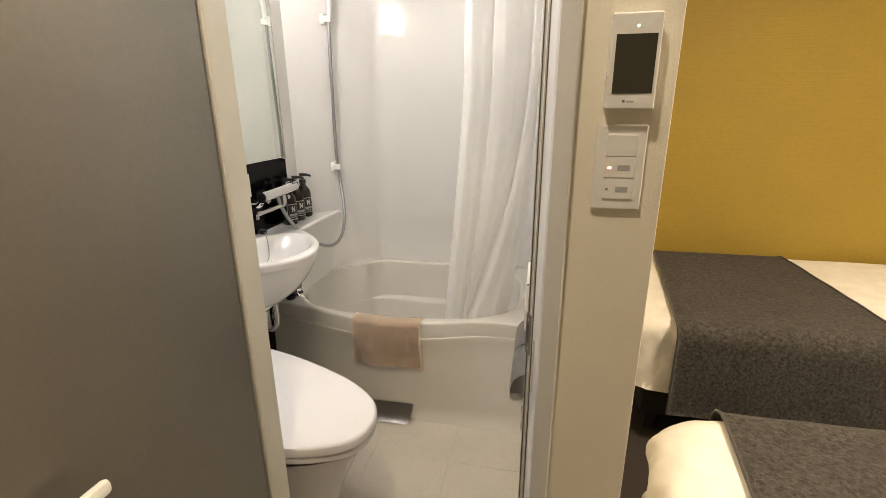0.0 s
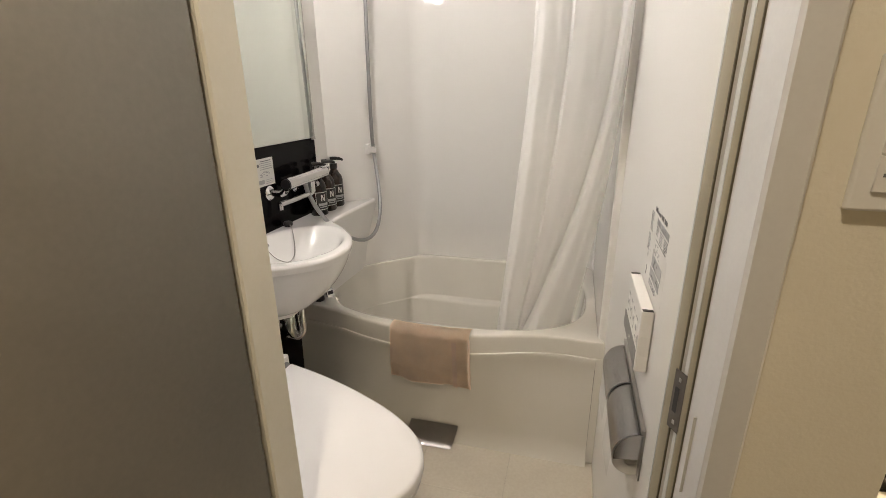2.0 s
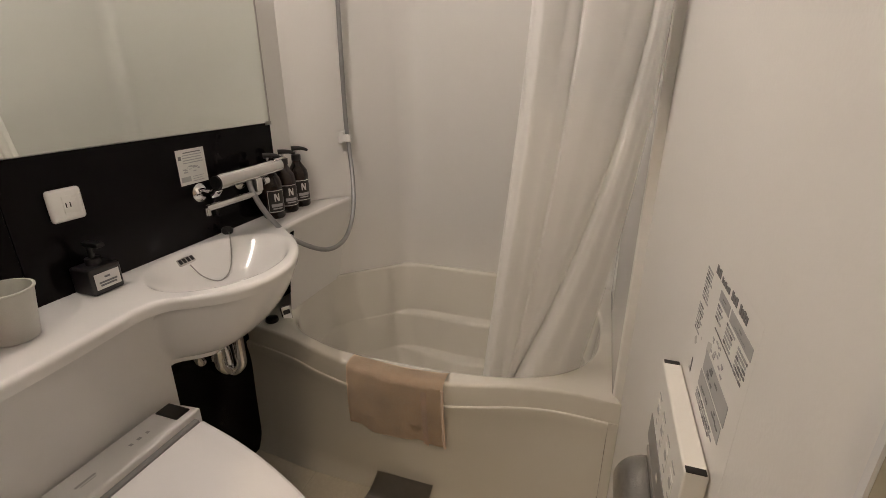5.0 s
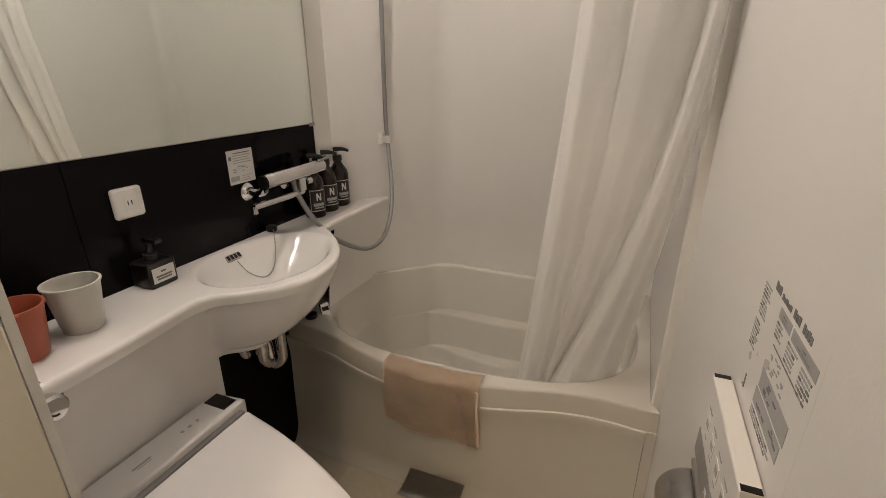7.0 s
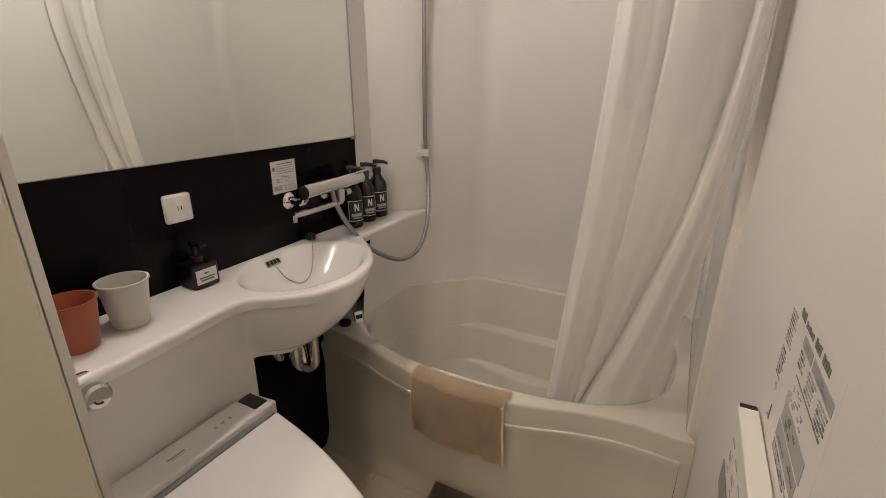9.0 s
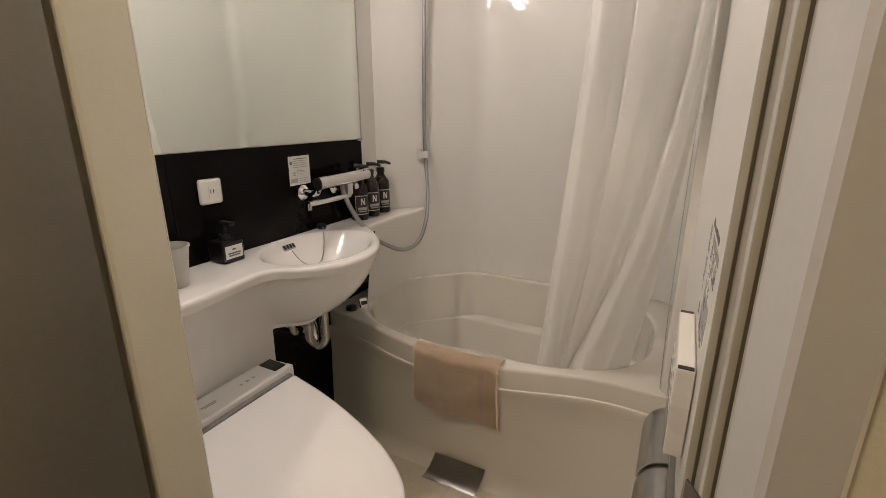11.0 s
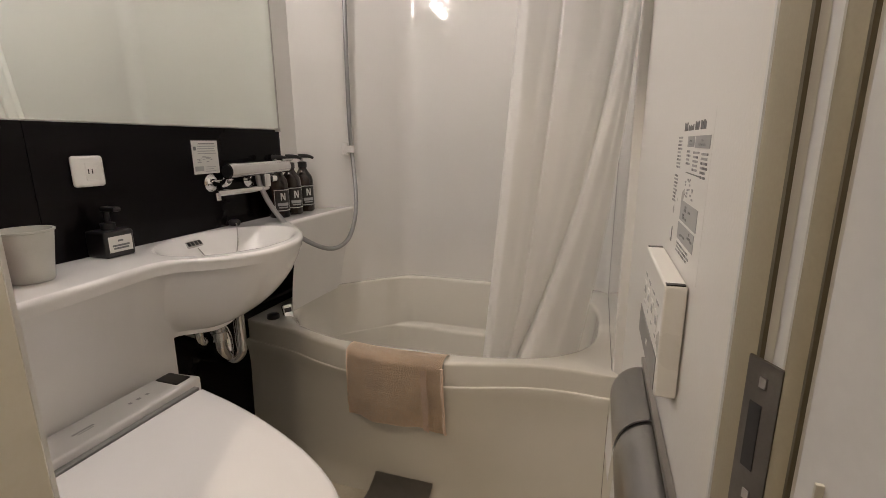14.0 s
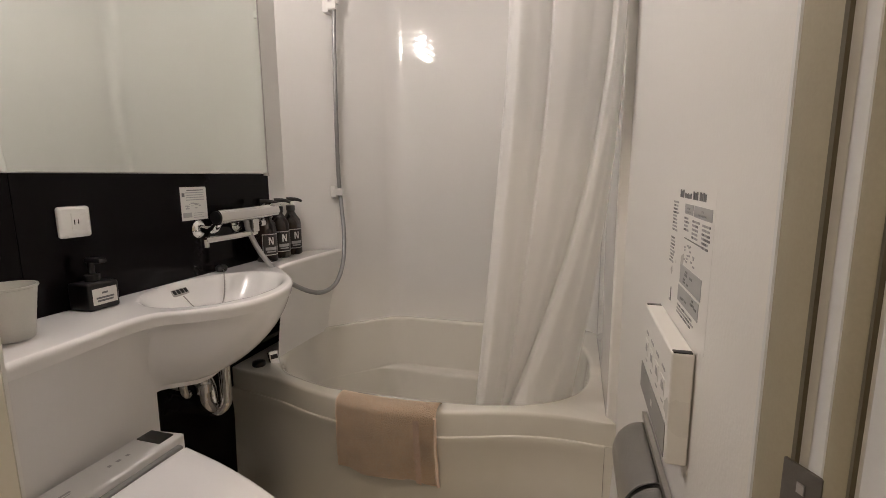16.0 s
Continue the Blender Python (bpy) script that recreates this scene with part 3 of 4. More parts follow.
part("pipe", tube(smooth_path([(-0.990, 1.350, 0.575), (-0.990, 1.350, 0.545), (-0.995, 1.360, 0.525), (-1.01, 1.375, 0.522), (XL + 0.005, 1.38, 0.525)], 24), 0.0100, 14), M_CHROME, trap)

# mixer tap with the shower hose
tap = thing("mixer_tap", (XL, 1.63, 0.93), "chrome thermostatic wall mixer with a flat swivel spout", "tap")
for y in (1.563, 1.715):
    part("flange", lathe([(0, 0), (0.024, 0), (0.025, 0.004), (0.018, 0.012), (0.010, 0.014), (0.010, 0.055), (0, 0.055)], (XL + 0.004, y, 0.905), "X", 24), M_CHROME, tap)
    part("union", tube([(XL + 0.05, y, 0.905), (XL + 0.062, y, 0.910), (XL + 0.072, y, 0.922), (XL + 0.082, y, 0.938)], 0.0125, 14), M_CHROME, tap)
part("body", tube([(-1.032, 1.578, 0.9405), (-1.032, 1.765, 0.9425)], 0.0205, 28), M_CHROME, tap)
knob = part("temperature_knob", tube([(-1.032, 1.546, 0.940), (-1.032, 1.549, 0.940), (-1.032, 1.577, 0.9405)], 0.0215, 28), M_CHROME, tap)
part("knob_cap", tube([(-1.032, 1.5445, 0.940), (-1.032, 1.5465, 0.940)], 0.0175, 24), M_BLACKPL, knob, "black end cap")
part("flow_knob", tube([(-1.032, 1.766, 0.9425), (-1.032, 1.800, 0.943)], 0.0195, 28), M_CHROME, tap)
part("lever", box(-1.046, 1.772, 0.959, -1.020, 1.825, 0.9655, 0.003), M_CHROME, tap)
part("outlet_block", box(-1.045, 1.680, 0.885, -1.019, 1.706, 0.925, 0.004), M_CHROME, tap)
spout = part("spout", tube([(-1.031, 1.700, 0.884), (-1.031, 1.690, 0.882), (-1.031, 1.500, 0.884)], 0.0088, 14), M_CHROME, tap)
part("nozzle", tube([(-1.031, 1.503, 0.886), (-1.031, 1.503, 0.866)], 0.0085, 14), M_CHROME, spout)
part("valve_knob", tube([(-1.035, 1.722, 0.908), (-1.035, 1.742, 0.908)], 0.012, 16), M_CHROME, tap)

hose = thing("shower_hose", (-0.97, 2.13, 0.66), "grey metal shower hose hanging in a loop", "shower hose")
hp = [(-1.036, 1.668, 0.925), (-1.030, 1.672, 0.885), (-1.005, 1.695, 0.810), (-0.960, 1.745, 0.725), (-0.912, 1.830, 0.670), (-0.892, 1.915, 0.680), (-0.898, 1.990, 0.745), (-0.925, 2.055, 0.840), (-0.955, 2.098, 0.950), (-0.964, 2.103, 1.06), (-0.962, 2.101, 1.30), (-0.958, 2.100, 1.50), (-0.954, 2.102, 1.66)]
part("tube", tube(smooth_path(hp, 150), lambda s: 0.0074 + 0.0004 * (int(s * 149) % 2), 12), M_HOSE, hose)
def holder(z, label):
    h = thing("shower_holder", (-0.975, 2.125, z), label, "shower holder", group="shower holders")
    part("mount", box(-0.992, 2.085, z - 0.022, -0.968, 2.140, z + 0.022, 0.005), M_WHITEPL, h)
    part("hook", box(-0.972, 2.082, z - 0.014, -0.938, 2.094, z + 0.012, 0.004), M_WHITEPL, h)
    return h
holder(0.992, "white plastic hose clip on the corner wall")
holder(1.645, "white plastic shower head holder on the corner wall")
head = thing("hand_shower", (-0.95, 2.10, 1.66), "white hand shower resting in its upper holder", "shower")
part("grip", tube(smooth_path([(-0.950, 2.106, 1.655), (-0.948, 2.104, 1.72), (-0.935, 2.088, 1.80)], 14), 0.012, 14), M_WHITEPL, head)
part("rose", tube([(-0.940, 2.092, 1.80), (-0.925, 2.075, 1.785)], 0.032, 24), M_WHITEPL, head)

# ---------------------------------------------------------------- bathtub
FRONTY = [(-1.115, 1.640), (-1.05, 1.632), (-0.98, 1.620), (-0.90, 1.602), (-0.80, 1.570), (-0.70, 1.548), (-0.60, 1.537), (-0.50, 1.536), (-0.42, 1.545), (-0.34, 1.566), (-0.26, 1.592), (-0.18, 1.611), (-0.10, 1.617), (-0.012, 1.612), (0.013, 1.610)]
FR = smooth_path([(x, y, 0) for x, y in FRONTY], 120)
CX, CY = -0.55, 1.93


def front_y(x):
    for a, b in zip(FR, FR[1:]):
        if a.x <= x <= b.x:
            return a.y + (b.y - a.y) * (x - a.x) / (b.x - a.x + 1e-9)
    return FR[0].y if x < FR[0].x else FR[-1].y


def outer(a):
    """The tub's outline in plan, by angle about its middle."""
    d = Vector((math.cos(a), math.sin(a)))
    lo, hi = 0.0, 1.2
    for _ in range(26):
        m = (lo + hi) / 2
        x, y = CX + d.x * m, CY + d.y * m
        inside = XL + 0.006 < x < (0.0115 if y < 1.6395 else -0.0099) and front_y(x) < y < YN - 0.002 and (y - 1.978) < (x - XL)
        lo, hi = (m, hi) if inside else (lo, m)
    return Vector((CX + d.x * lo, CY + d.y * lo))


def inner(a, grow=1.0):
    c, s = math.cos(a), math.sin(a)
    ax, ay, p = (0.505 if c > 0 else 0.490), (0.332 if s > 0 else 0.322), (3.4 if s > 0 else 2.5)
    r = (abs(c / ax) ** p + abs(s / ay) ** p) ** (-1 / p)
    return Vector((CX + c * r * grow, CY + s * r * grow))


N_TUB = 160
ANG = [2 * math.pi * i / N_TUB for i in range(N_TUB)]
OUT = [outer(a) for a in ANG]
INN = [min(inner(a), (outer(a) - Vector((CX, CY))) * (1 - 0.026 / (outer(a) - Vector((CX, CY))).length) + Vector((CX, CY)), key=lambda q: (q - Vector((CX, CY))).length) for a in ANG]

for _ in range(6):      # round off its corners
    INN = [(INN[i - 1] + INN[i] * 2 + INN[(i + 1) % N_TUB]) / 4 for i in range(N_TUB)]


def fillet(corners, n=4):
    """A profile of (r, z, radius) corners with each inner corner turned into an arc of n + 1 points."""
    out = [Vector(corners[0][:2])]
    for a, b, c in zip(corners, corners[1:], corners[2:]):
        p, q, w = Vector(b[:2]), Vector(a[:2]), Vector(c[:2])
        d0, d1 = (q - p), (w - p)
        k = min(b[2], 0.45 * d0.length, 0.45 * d1.length)
        p0, p1 = p + d0.normalized() * k, p + d1.normalized() * k
        for i in range(n + 1):
            t = i / n
            out.append(p0.lerp(p, t).lerp(p.lerp(p1, t), t))
    return out + [Vector(corners[-1][:2])]


def tub_profiles():
    """For each angle, the section from the rim's front lip over the edge and down the steps inside."""
    rows = []
    for a, o, n in zip(ANG, OUT, INN):
        far = min(1.0, max(0.0, (radians(140) - a) / 0.25)) * min(1.0, max(0.0, a + 0.05) / 0.3) if a < math.pi else 0.0   # the stepped far side
        fr = 1.0 if abs(o.y - front_y(o.x)) < 0.004 else 0.0
        c = Vector((CX, CY))
        O, L = (o - c).length, (n - c).length
        soft_end = max(0.0, -math.cos(a)) ** 1.5   # the end under the shelf has a wide fillet
        s1, s2 = 0.036 * far, 0.040 * far
        dip = -0.014 * max(0.0, math.cos(a)) ** 4 * max(0.0, -math.sin(a)) ** 0.3
        prof = fillet([(O - 0.010 * fr, RIM - 0.066, 0), (O - 0.0005, RIM - 0.0645, 0.0015), (O - 0.001 - 0.003 * fr, RIM, 0.010 * fr + 0.0005),
                       (L + 0.002 + 0.010 * soft_end, RIM - 0.0005, 0.014 + 0.030 * soft_end), (L - 0.020, RIM - 0.194, 0.006), (L - 0.0225 - s1, RIM - 0.198 - 0.003 * far, 0.013),
                       (L - 0.045 - s1, RIM - 0.342, 0.006), (L - 0.048 - s1 - s2, RIM - 0.348, 0.013), (L - 0.085 - s1 - s2, RIM - 0.424, 0.025), ((L - 0.1) * 0.5, RIM - 0.436, 0.01), (0.01, RIM - 0.438, 0)])
        d = (o - c).normalized()
        rows.append([(c.x + d.x * p.x, c.y + d.y * p.x, p.y + dip * (1 if k < 21 else 0)) for k, p in enumerate(prof)])
    return rows


tub = thing("bathtub", (CX, CY, FLOOR), "glossy ivory acrylic bathtub with a curved front and inner steps", "bathtub")
bm = bmesh.new()
rings = [[bm.verts.new(p) for p in ring] for ring in zip(*tub_profiles())]
for a, b in zip(rings, rings[1:]):
    for i in range(N_TUB):
        bm.faces.new((a[i], a[(i + 1) % N_TUB], b[(i + 1) % N_TUB], b[i]))
part("basin", bm, M_TUB, tub, angle=50)


def apron_point(u, v):
    x = XL + 0.004 + (-0.0135 - XL - 0.004) * u
    top, bot = front_y(x) + 0.012, 1.612 + 0.02 * max(0, (-0.9 - x) / 0.2)
    s = v
    y = top + (bot - top) * (s ** 1.4)
    y -= 0.006 * math.sin(math.pi * v)
    if v > 0.84:        # the foot sweeps out to the floor
        y -= ((v - 0.84) / 0.16) ** 2 * 0.024
    k = round(v * 34)
    if k < 5:           # rounded ledge that stands a little proud of the rim's lip
        a, f = radians(90 - 22.5 * k), front_y(x)
        return (x, f + 0.012 if k == 0 else f - 0.001 - 0.004 * math.cos(a), 0.3985 + 0.004 * math.sin(a))
    w = max(0.0, 1 - (k - 4) / 8)
    return (x, y - (0.0175 - 0.0) * w * w, 0.3985 + (FLOOR - 0.3985) * (k - 4) / 30)


part("apron", sheet(apron_point, 90, 34), M_TUB, tub, "curved front apron with a thin seam under the rim")
part("end_strip", box(-0.0129, 1.6125, FLOOR, XR - 0.0005, 1.6395, RIM - 0.065, 0.0015), M_TUB, tub)
button = part("plug_button", lathe([(0, 0), (0.019, 0), (0.021, 0.004), (0.019, 0.013), (0.012, 0.016), (0, 0.016)], (-1.035, 1.678, RIM), n=24), M_BLACKPL, tub, "black pop-up plug button")
ovf = part("overflow_cover", box(-0.007, -0.017, -0.031, 0.007, 0.017, 0.031, 0.0065, 4), M_CHROME, tub, "chrome overflow cover with a dark slot")
om = pose(-1.012, 1.722, 0.468, 0, -24, -32)
ovf.data.transform(Matrix.Translation(-ORIGIN[tub.name]) @ om @ Matrix.Translation(ORIGIN[tub.name]))
sl = part("slot", box(0.0068, -0.011, 0.004, 0.0078, 0.011, 0.018), M_BLACKPL, ovf)
sl.data.transform(Matrix.Translation(-ORIGIN[tub.name]) @ om @ Matrix.Translation(ORIGIN[tub.name]))

# floor drain cover: a bent steel plate
drain = thing("drain_cover", (-0.575, 1.58, FLOOR), "dull grey steel drain cover bent up against the tub", "drain cover")
def drain_point(u, v):
    lo, mid, hi = Vector((-0.672, 1.544, FLOOR + 0.004)), Vector((-0.660, 1.572, FLOOR + 0.014)), Vector((-0.645, 1.590, 0.062))
    p = lo.lerp(mid, v).lerp(mid.lerp(hi, v), v)
    return (p.x + (0.188 - 0.008 * v) * u, p.y + 0.002 * u, p.z)
bm = sheet(drain_point, 12, 16)
bmesh.ops.solidify(bm, geom=bm.faces[:], thickness=0.002)
part("plate", bm, M_STEEL, drain)

# ---------------------------------------------------------------- shower curtain on its rail
rail = thing("curtain_rail", (-0.55, 1.588, 1.90), "chrome curtain rail across the tub", "curtain rail")
part("rod", tube([(XL + 0.001, 1.588, 1.90), (XR - 0.0005, 1.588, 1.90)], 0.011, 16), M_CHROME, rail)


# fold lines: place across the cloth at the top and at the hem, depth at the top and at the hem
FOLDS = [(0.00, 0.00, 0.012, 0.010), (0.03, 0.03, 0.000, 0.002), (0.12, 0.10, -0.012, -0.008), (0.27, 0.20, 0.000, 0.004), (0.385, 0.27, 0.018, 0.010), (0.42, 0.29, -0.010, 0.002),
         (0.55, 0.30, -0.010, 0.002), (0.74, 0.31, 0.008, 0.004), (0.905, 0.335, 0.026, 0.020), (0.940, 0.375, -0.026, -0.020), (0.965, 0.50, -0.024, -0.034), (0.985, 0.74, -0.006, -0.022), (1.0, 1.0, 0.014, 0.014)]


def fold_depth(u, v):
    """Depth of the gathered cloth: the folds by the wall sweep across it towards the hem."""
    t = max(0.0, (v - 0.12) / 0.88) ** 2.3
    prev = None
    for a0, a1, d0, d1 in FOLDS:
        a, d = a0 + (a1 - a0) * t, d0 + (d1 - d0) * t
        if prev and u <= a:
            q = (u - prev[0]) / max(1e-6, a - prev[0])
            q = q * q * (3 - 2 * q)
            return prev[1] + (d - prev[1]) * q
        prev = (a, d)
    return prev[1]


def curtain_point(u, v):
    z = 1.885 + (0.405 - 1.885) * v
    left = -0.255 - 0.010 * v - 0.083 * max(0.0, (v - 0.35) / 0.65) ** 1.2
    right = -0.013 - 0.090 * max(0.0, (v - 0.40) / 0.60) ** 1.6
    x = left + (right - left) * u
    y = 1.588 + fold_depth(u, v) * (1.0 + 0.25 * v)
    lean = max(0.0, (v - 0.30) / 0.70)
    y += lean ** 1.15 * (0.085 + 0.075 * u ** 1.5) + 0.003 * math.sin(v * 6 + u * 5)
    y += 0.0016 * noise.noise(Vector((x * 30, v * 5, 2.0))) + 0.0010 * noise.noise(Vector((x * 70, v * 16, 7.0)))
    if v > 0.90:
        y += (max(y, front_y(min(x, -0.02)) + 0.05) - y) * min(1.0, (v - 0.90) / 0.04)
    return (min(x, -0.0115), y, z)


curtain = single("shower_curtain", sheet(curtain_point, 220, 90), M_CURTAIN, "white translucent shower curtain drawn aside in soft folds", "shower curtain", angle=80)
for k in range(6):
    x = -0.262 + k * 0.048
    ring = thing("curtain_ring", (x, 1.588, 1.9), "white plastic curtain ring on the rail", "curtain ring", group="curtain rings")
    part("loop", tube([(x, 1.588 + 0.017 * math.cos(a), 1.897 + 0.019 * math.sin(a)) for a in [2 * math.pi * i / 16 for i in range(17)]], 0.0025, 6), M_WHITEPL, ring)

# ---------------------------------------------------------------- towel over the tub's rim
def towel_point(u, v):
    x = -0.690 + 0.276 * u
    y_f, y_b = front_y(x) - 0.0135, front_y(x) + 0.052
    w = 0.0035 * math.sin(u * 9 + 1) + 0.002 * math.sin(u * 21 + v * 5) + 0.0035 * noise.noise(Vector((u * 5, v * 7, 3.0))) + 0.0016 * noise.noise(Vector((u * 16, v * 22, 8.0)))
    s = v * 0.42
    drop = 0.186 + 0.012 * u + 0.005 * math.sin(u * 5.5 + 0.6)
    top = RIM + 0.006
    if s < 0.09:
        return (x, y_b + w, top - 0.012 - (0.09 - s))
    if s < 0.165:
        q = (s - 0.09) / 0.075
        return (x, y_b + (y_f - y_b) * q, top + 0.004 * math.sin(math.pi * q) - 0.012 * abs(2 * q - 1) ** 4)
    q = (s - 0.165) / 0.255
    return (x - 0.012 * q * (1 - u) + 0.004 * q, y_f + w * (0.4 + q) - 0.004 * math.sin(math.pi * q) + 0.014 * q, top - 0.012 - drop * q)


towel = thing("bath_towel", (-0.55, 1.56, RIM), "peach cotton towel with a woven stripe hung over the tub's rim", "towel")
bm = sheet(towel_point, 40, 60)
bmesh.ops.solidify(bm, geom=bm.faces[:], thickness=0.006)
part("cloth", bm, M_TOWEL, towel, angle=70)
def band_point(u, v):
    p = Vector(towel_point(0.80 + 0.055 * u, 0.42 + 0.575 * v))
    return p + Vector((0, -0.0092, 0))
bm = sheet(band_point, 3, 30)
bmesh.ops.solidify(bm, geom=bm.faces[:], thickness=0.0012)
part("woven_stripe", bm, M_TOWELB, towel, "lighter flat-woven stripe")
part("side_hem", tube([Vector(towel_point(0.995, 0.40 + 0.6 * k / 40)) + Vector((0, -0.002, 0)) for k in range(41)], 0.0042, 8), M_TOWELB, towel, "stitched towel hem")

# ---------------------------------------------------------------- toilet with its bidet seat
TY = 1.010


HALF = [(-0.868, 0.224), (-0.78, 0.216), (-0.70, 0.203), (-0.62, 0.184), (-0.54, 0.158), (-0.48, 0.128), (-0.44, 0.098), (-0.417, 0.068), (-0.404, 0.035), (-0.400, 0.0)]
SIDE = smooth_path([(x, h, 0) for x, h in HALF], 41)


def lid_outline(u, grow=0.0):
    """Plan of the lid, u from back corner round the tip to the other back corner."""
    k = min(int(round(abs(1 - 2 * u) * 40)), 40)
    p = SIDE[40 - k]
    s = 1 if u > 0.5 else -1
    sc = 1 + grow / 0.2
    mid = TY - 0.030 * (p.x + 0.868) / 0.47
    return Vector((-0.868 + (p.x + 0.868) * (1 + grow / 0.47), mid + s * p.y * sc, 0))


def shell(z_levels, n=80):
    """A closed body whose plan is the lid's outline, by (z, grow) levels."""
    bm = bmesh.new()
    rings = []
    for z, g in z_levels:
        pts = [lid_outline(i / n, g) for i in range(n + 1)]
        rings.append([bm.verts.new((p.x, p.y, z(p.x) if callable(z) else z)) for p in pts])
    for a, b in zip(rings, rings[1:]):
        m = len(a)
        for i in range(m):
            bm.faces.new((a[i], a[(i + 1) % m], b[(i + 1) % m], b[i]))
    bm.faces.new(rings[0][::-1])
    bm.faces.new(rings[-1])
    return bm


toilet = thing("toilet", (-0.65, TY, FLOOR), "white toilet with a closed lid and electronic bidet seat", "toilet")
top = lambda dz: (lambda x: 0.490 + (x + 0.868) * -0.082 + dz)
part("lid", shell([(top(-0.030), -0.004), (top(-0.026), 0.0), (top(-0.008), 0.0), (top(-0.003), -0.003), (top(0.0), -0.010), (top(0.0015), -0.05), (top(0.002), -0.12)]), M_LID, toilet, "closed white plastic lid", angle=35)
part("seat", shell([(top(-0.056), -0.012), (top(-0.052), -0.006), (top(-0.038), -0.005), (top(-0.034), -0.012)]), M_PORCELAIN, toilet, "white seat under the lid")


def bowl_body(u, v):
    p = lid_outline(u, -0.014)
    c = Vector((-0.72, TY, 0))
    k = 1.0 - 0.46 * (v ** 0.7) * (1 - 0.12 * max(0, v - 0.8) / 0.2)
    q = c + (p - c) * k
    return (q.x - 0.03 * v, q.y, 0.398 + (FLOOR - 0.398) * v)


part("bowl", sheet(bowl_body, 80, 24), M_PORCELAIN, toilet, "white ceramic bowl and foot")
part("tank_block", box(-0.960, TY - 0.13, FLOOR, -0.80, TY + 0.13, 0.435, 0.02, 3), M_PORCELAIN, toilet)
unit = part("bidet_unit", prism([(-0.966, TY - 0.205), (-0.898, TY - 0.215), (-0.882, TY - 0.210), (-0.882, TY + 0.222), (-0.885, TY + 0.232), (-0.960, TY + 0.224), (-0.966, TY + 0.215)], 0.435, 0.512, 0.006), M_SILVER, toilet, "silver-white bidet control unit")
part("hinge_band", box(-0.8835, TY - 0.205, 0.448, -0.8690, TY + 0.214, 0.4965, 0.003), M_GREYPL, unit, "grey hinge strip")
part("sensor_window", box(-0.957, TY + 0.183, 0.5115, -0.897, TY + 0.219, 0.5135, 0.002), M_BLACKPL, unit, "glossy black sensor window")
for k, (yy, w) in enumerate(((TY + 0.10, 0.006), (TY + 0.118, 0.008), (TY + 0.137, 0.006))):
    part("indicator", box(-0.928, yy - w / 2, 0.5118, -0.921, yy + w / 2, 0.5124), M_INKL, unit)
part("printed_mark", box(-0.926, TY - 0.01, 0.5118, -0.921, TY + 0.028, 0.5124), M_INKL, unit)
part("printed_mark", box(-0.918, TY - 0.005, 0.5118, -0.916, TY + 0.024, 0.5124), M_INKL, unit)
flush = thing("flush_handle", (-0.93, 0.895, 0.735), "round chrome flush knob on the panel behind the toilet", "flush handle")
part("rosette", lathe([(0, 0), (0.036, 0), (0.036, 0.006), (0.028, 0.014), (0.0, 0.015)], (-0.920, 0.902, 0.742), "X", 28), M_CHROME, flush)
part("knob", lathe([(0, 0.010), (0.017, 0.010), (0.021, 0.016), (0.022, 0.034), (0.018, 0.039), (0, 0.040)], (-0.920, 0.908, 0.740), "X", 28), M_CHROME, flush)
part("mark", tube([(-0.8797, 0.908 + 0.009 * math.sin(q), 0.740 - 0.009 * math.cos(q)) for q in (-1.3, -0.9, -0.5, -0.1, 0.3)], 0.0016, 8), M_BLACKPL, flush)

# ---------------------------------------------------------------- outlet, sticker, things on the counter
outlet = thing("power_outlet", (XL, 1.23, 0.957), "white double-slot wall socket on the black panel", "socket")
part("plate", box(XL + 0.0045, 1.199, 0.925, XL + 0.014, 1.264, 0.990, 0.007, 4), M_WHITEPL, outlet)
part("insert", box(XL + 0.0135, 1.2235, 0.938, XL + 0.0155, 1.2415, 0.976, 0.001), M_WHITEPL, outlet)
for y in (1.2285, 1.2365):
    part("slot", box(XL + 0.0153, y - 0.0010, 0.9525, XL + 0.0159, y + 0.0010, 0.9625), M_BLACKPL, outlet)

sticker = thing("instruction_sticker", (XL, 1.557, 0.977), "white printed instruction sticker on the black panel", "sticker")
part("paper", box(XL + 0.0042, 1.512, 0.932, XL + 0.0048, 1.602, 1.022), M_PAPER, sticker, smooth=False)
rng = random.Random(4)
def ink(y0, y1, z0, z1, parent, m=M_INK, x=XL + 0.0049, d=0.0003):
    part("print", box(x, min(y0, y1), z0, x + d, max(y0, y1), z1), m, parent, smooth=False)
for k in range(5):
    ink(1.522 + (0.008 if k else 0.012), 1.594 - rng.random() * 0.012, 1.012 - k * 0.0065, 1.0145 - k * 0.0065, sticker, M_INKL if k else M_INK)
ink(1.517, 1.526, 0.996, 1.006, sticker)
ink(1.516, 1.546, 0.940, 0.953, sticker, M_INKL)
for k in range(12):
    y, z = 1.520 + rng.random() * 0.06, 0.958 + rng.random() * 0.020
    ink(y, y + 0.004 + rng.random() * 0.010, z, z + 0.0015 + rng.random() * 0.0025, sticker, M_INKL)
for k in range(3):
    ink(1.552, 1.592 - rng.random() * 0.01, 0.938 + k * 0.006, 0.9395 + k * 0.006, sticker, M_INKL)


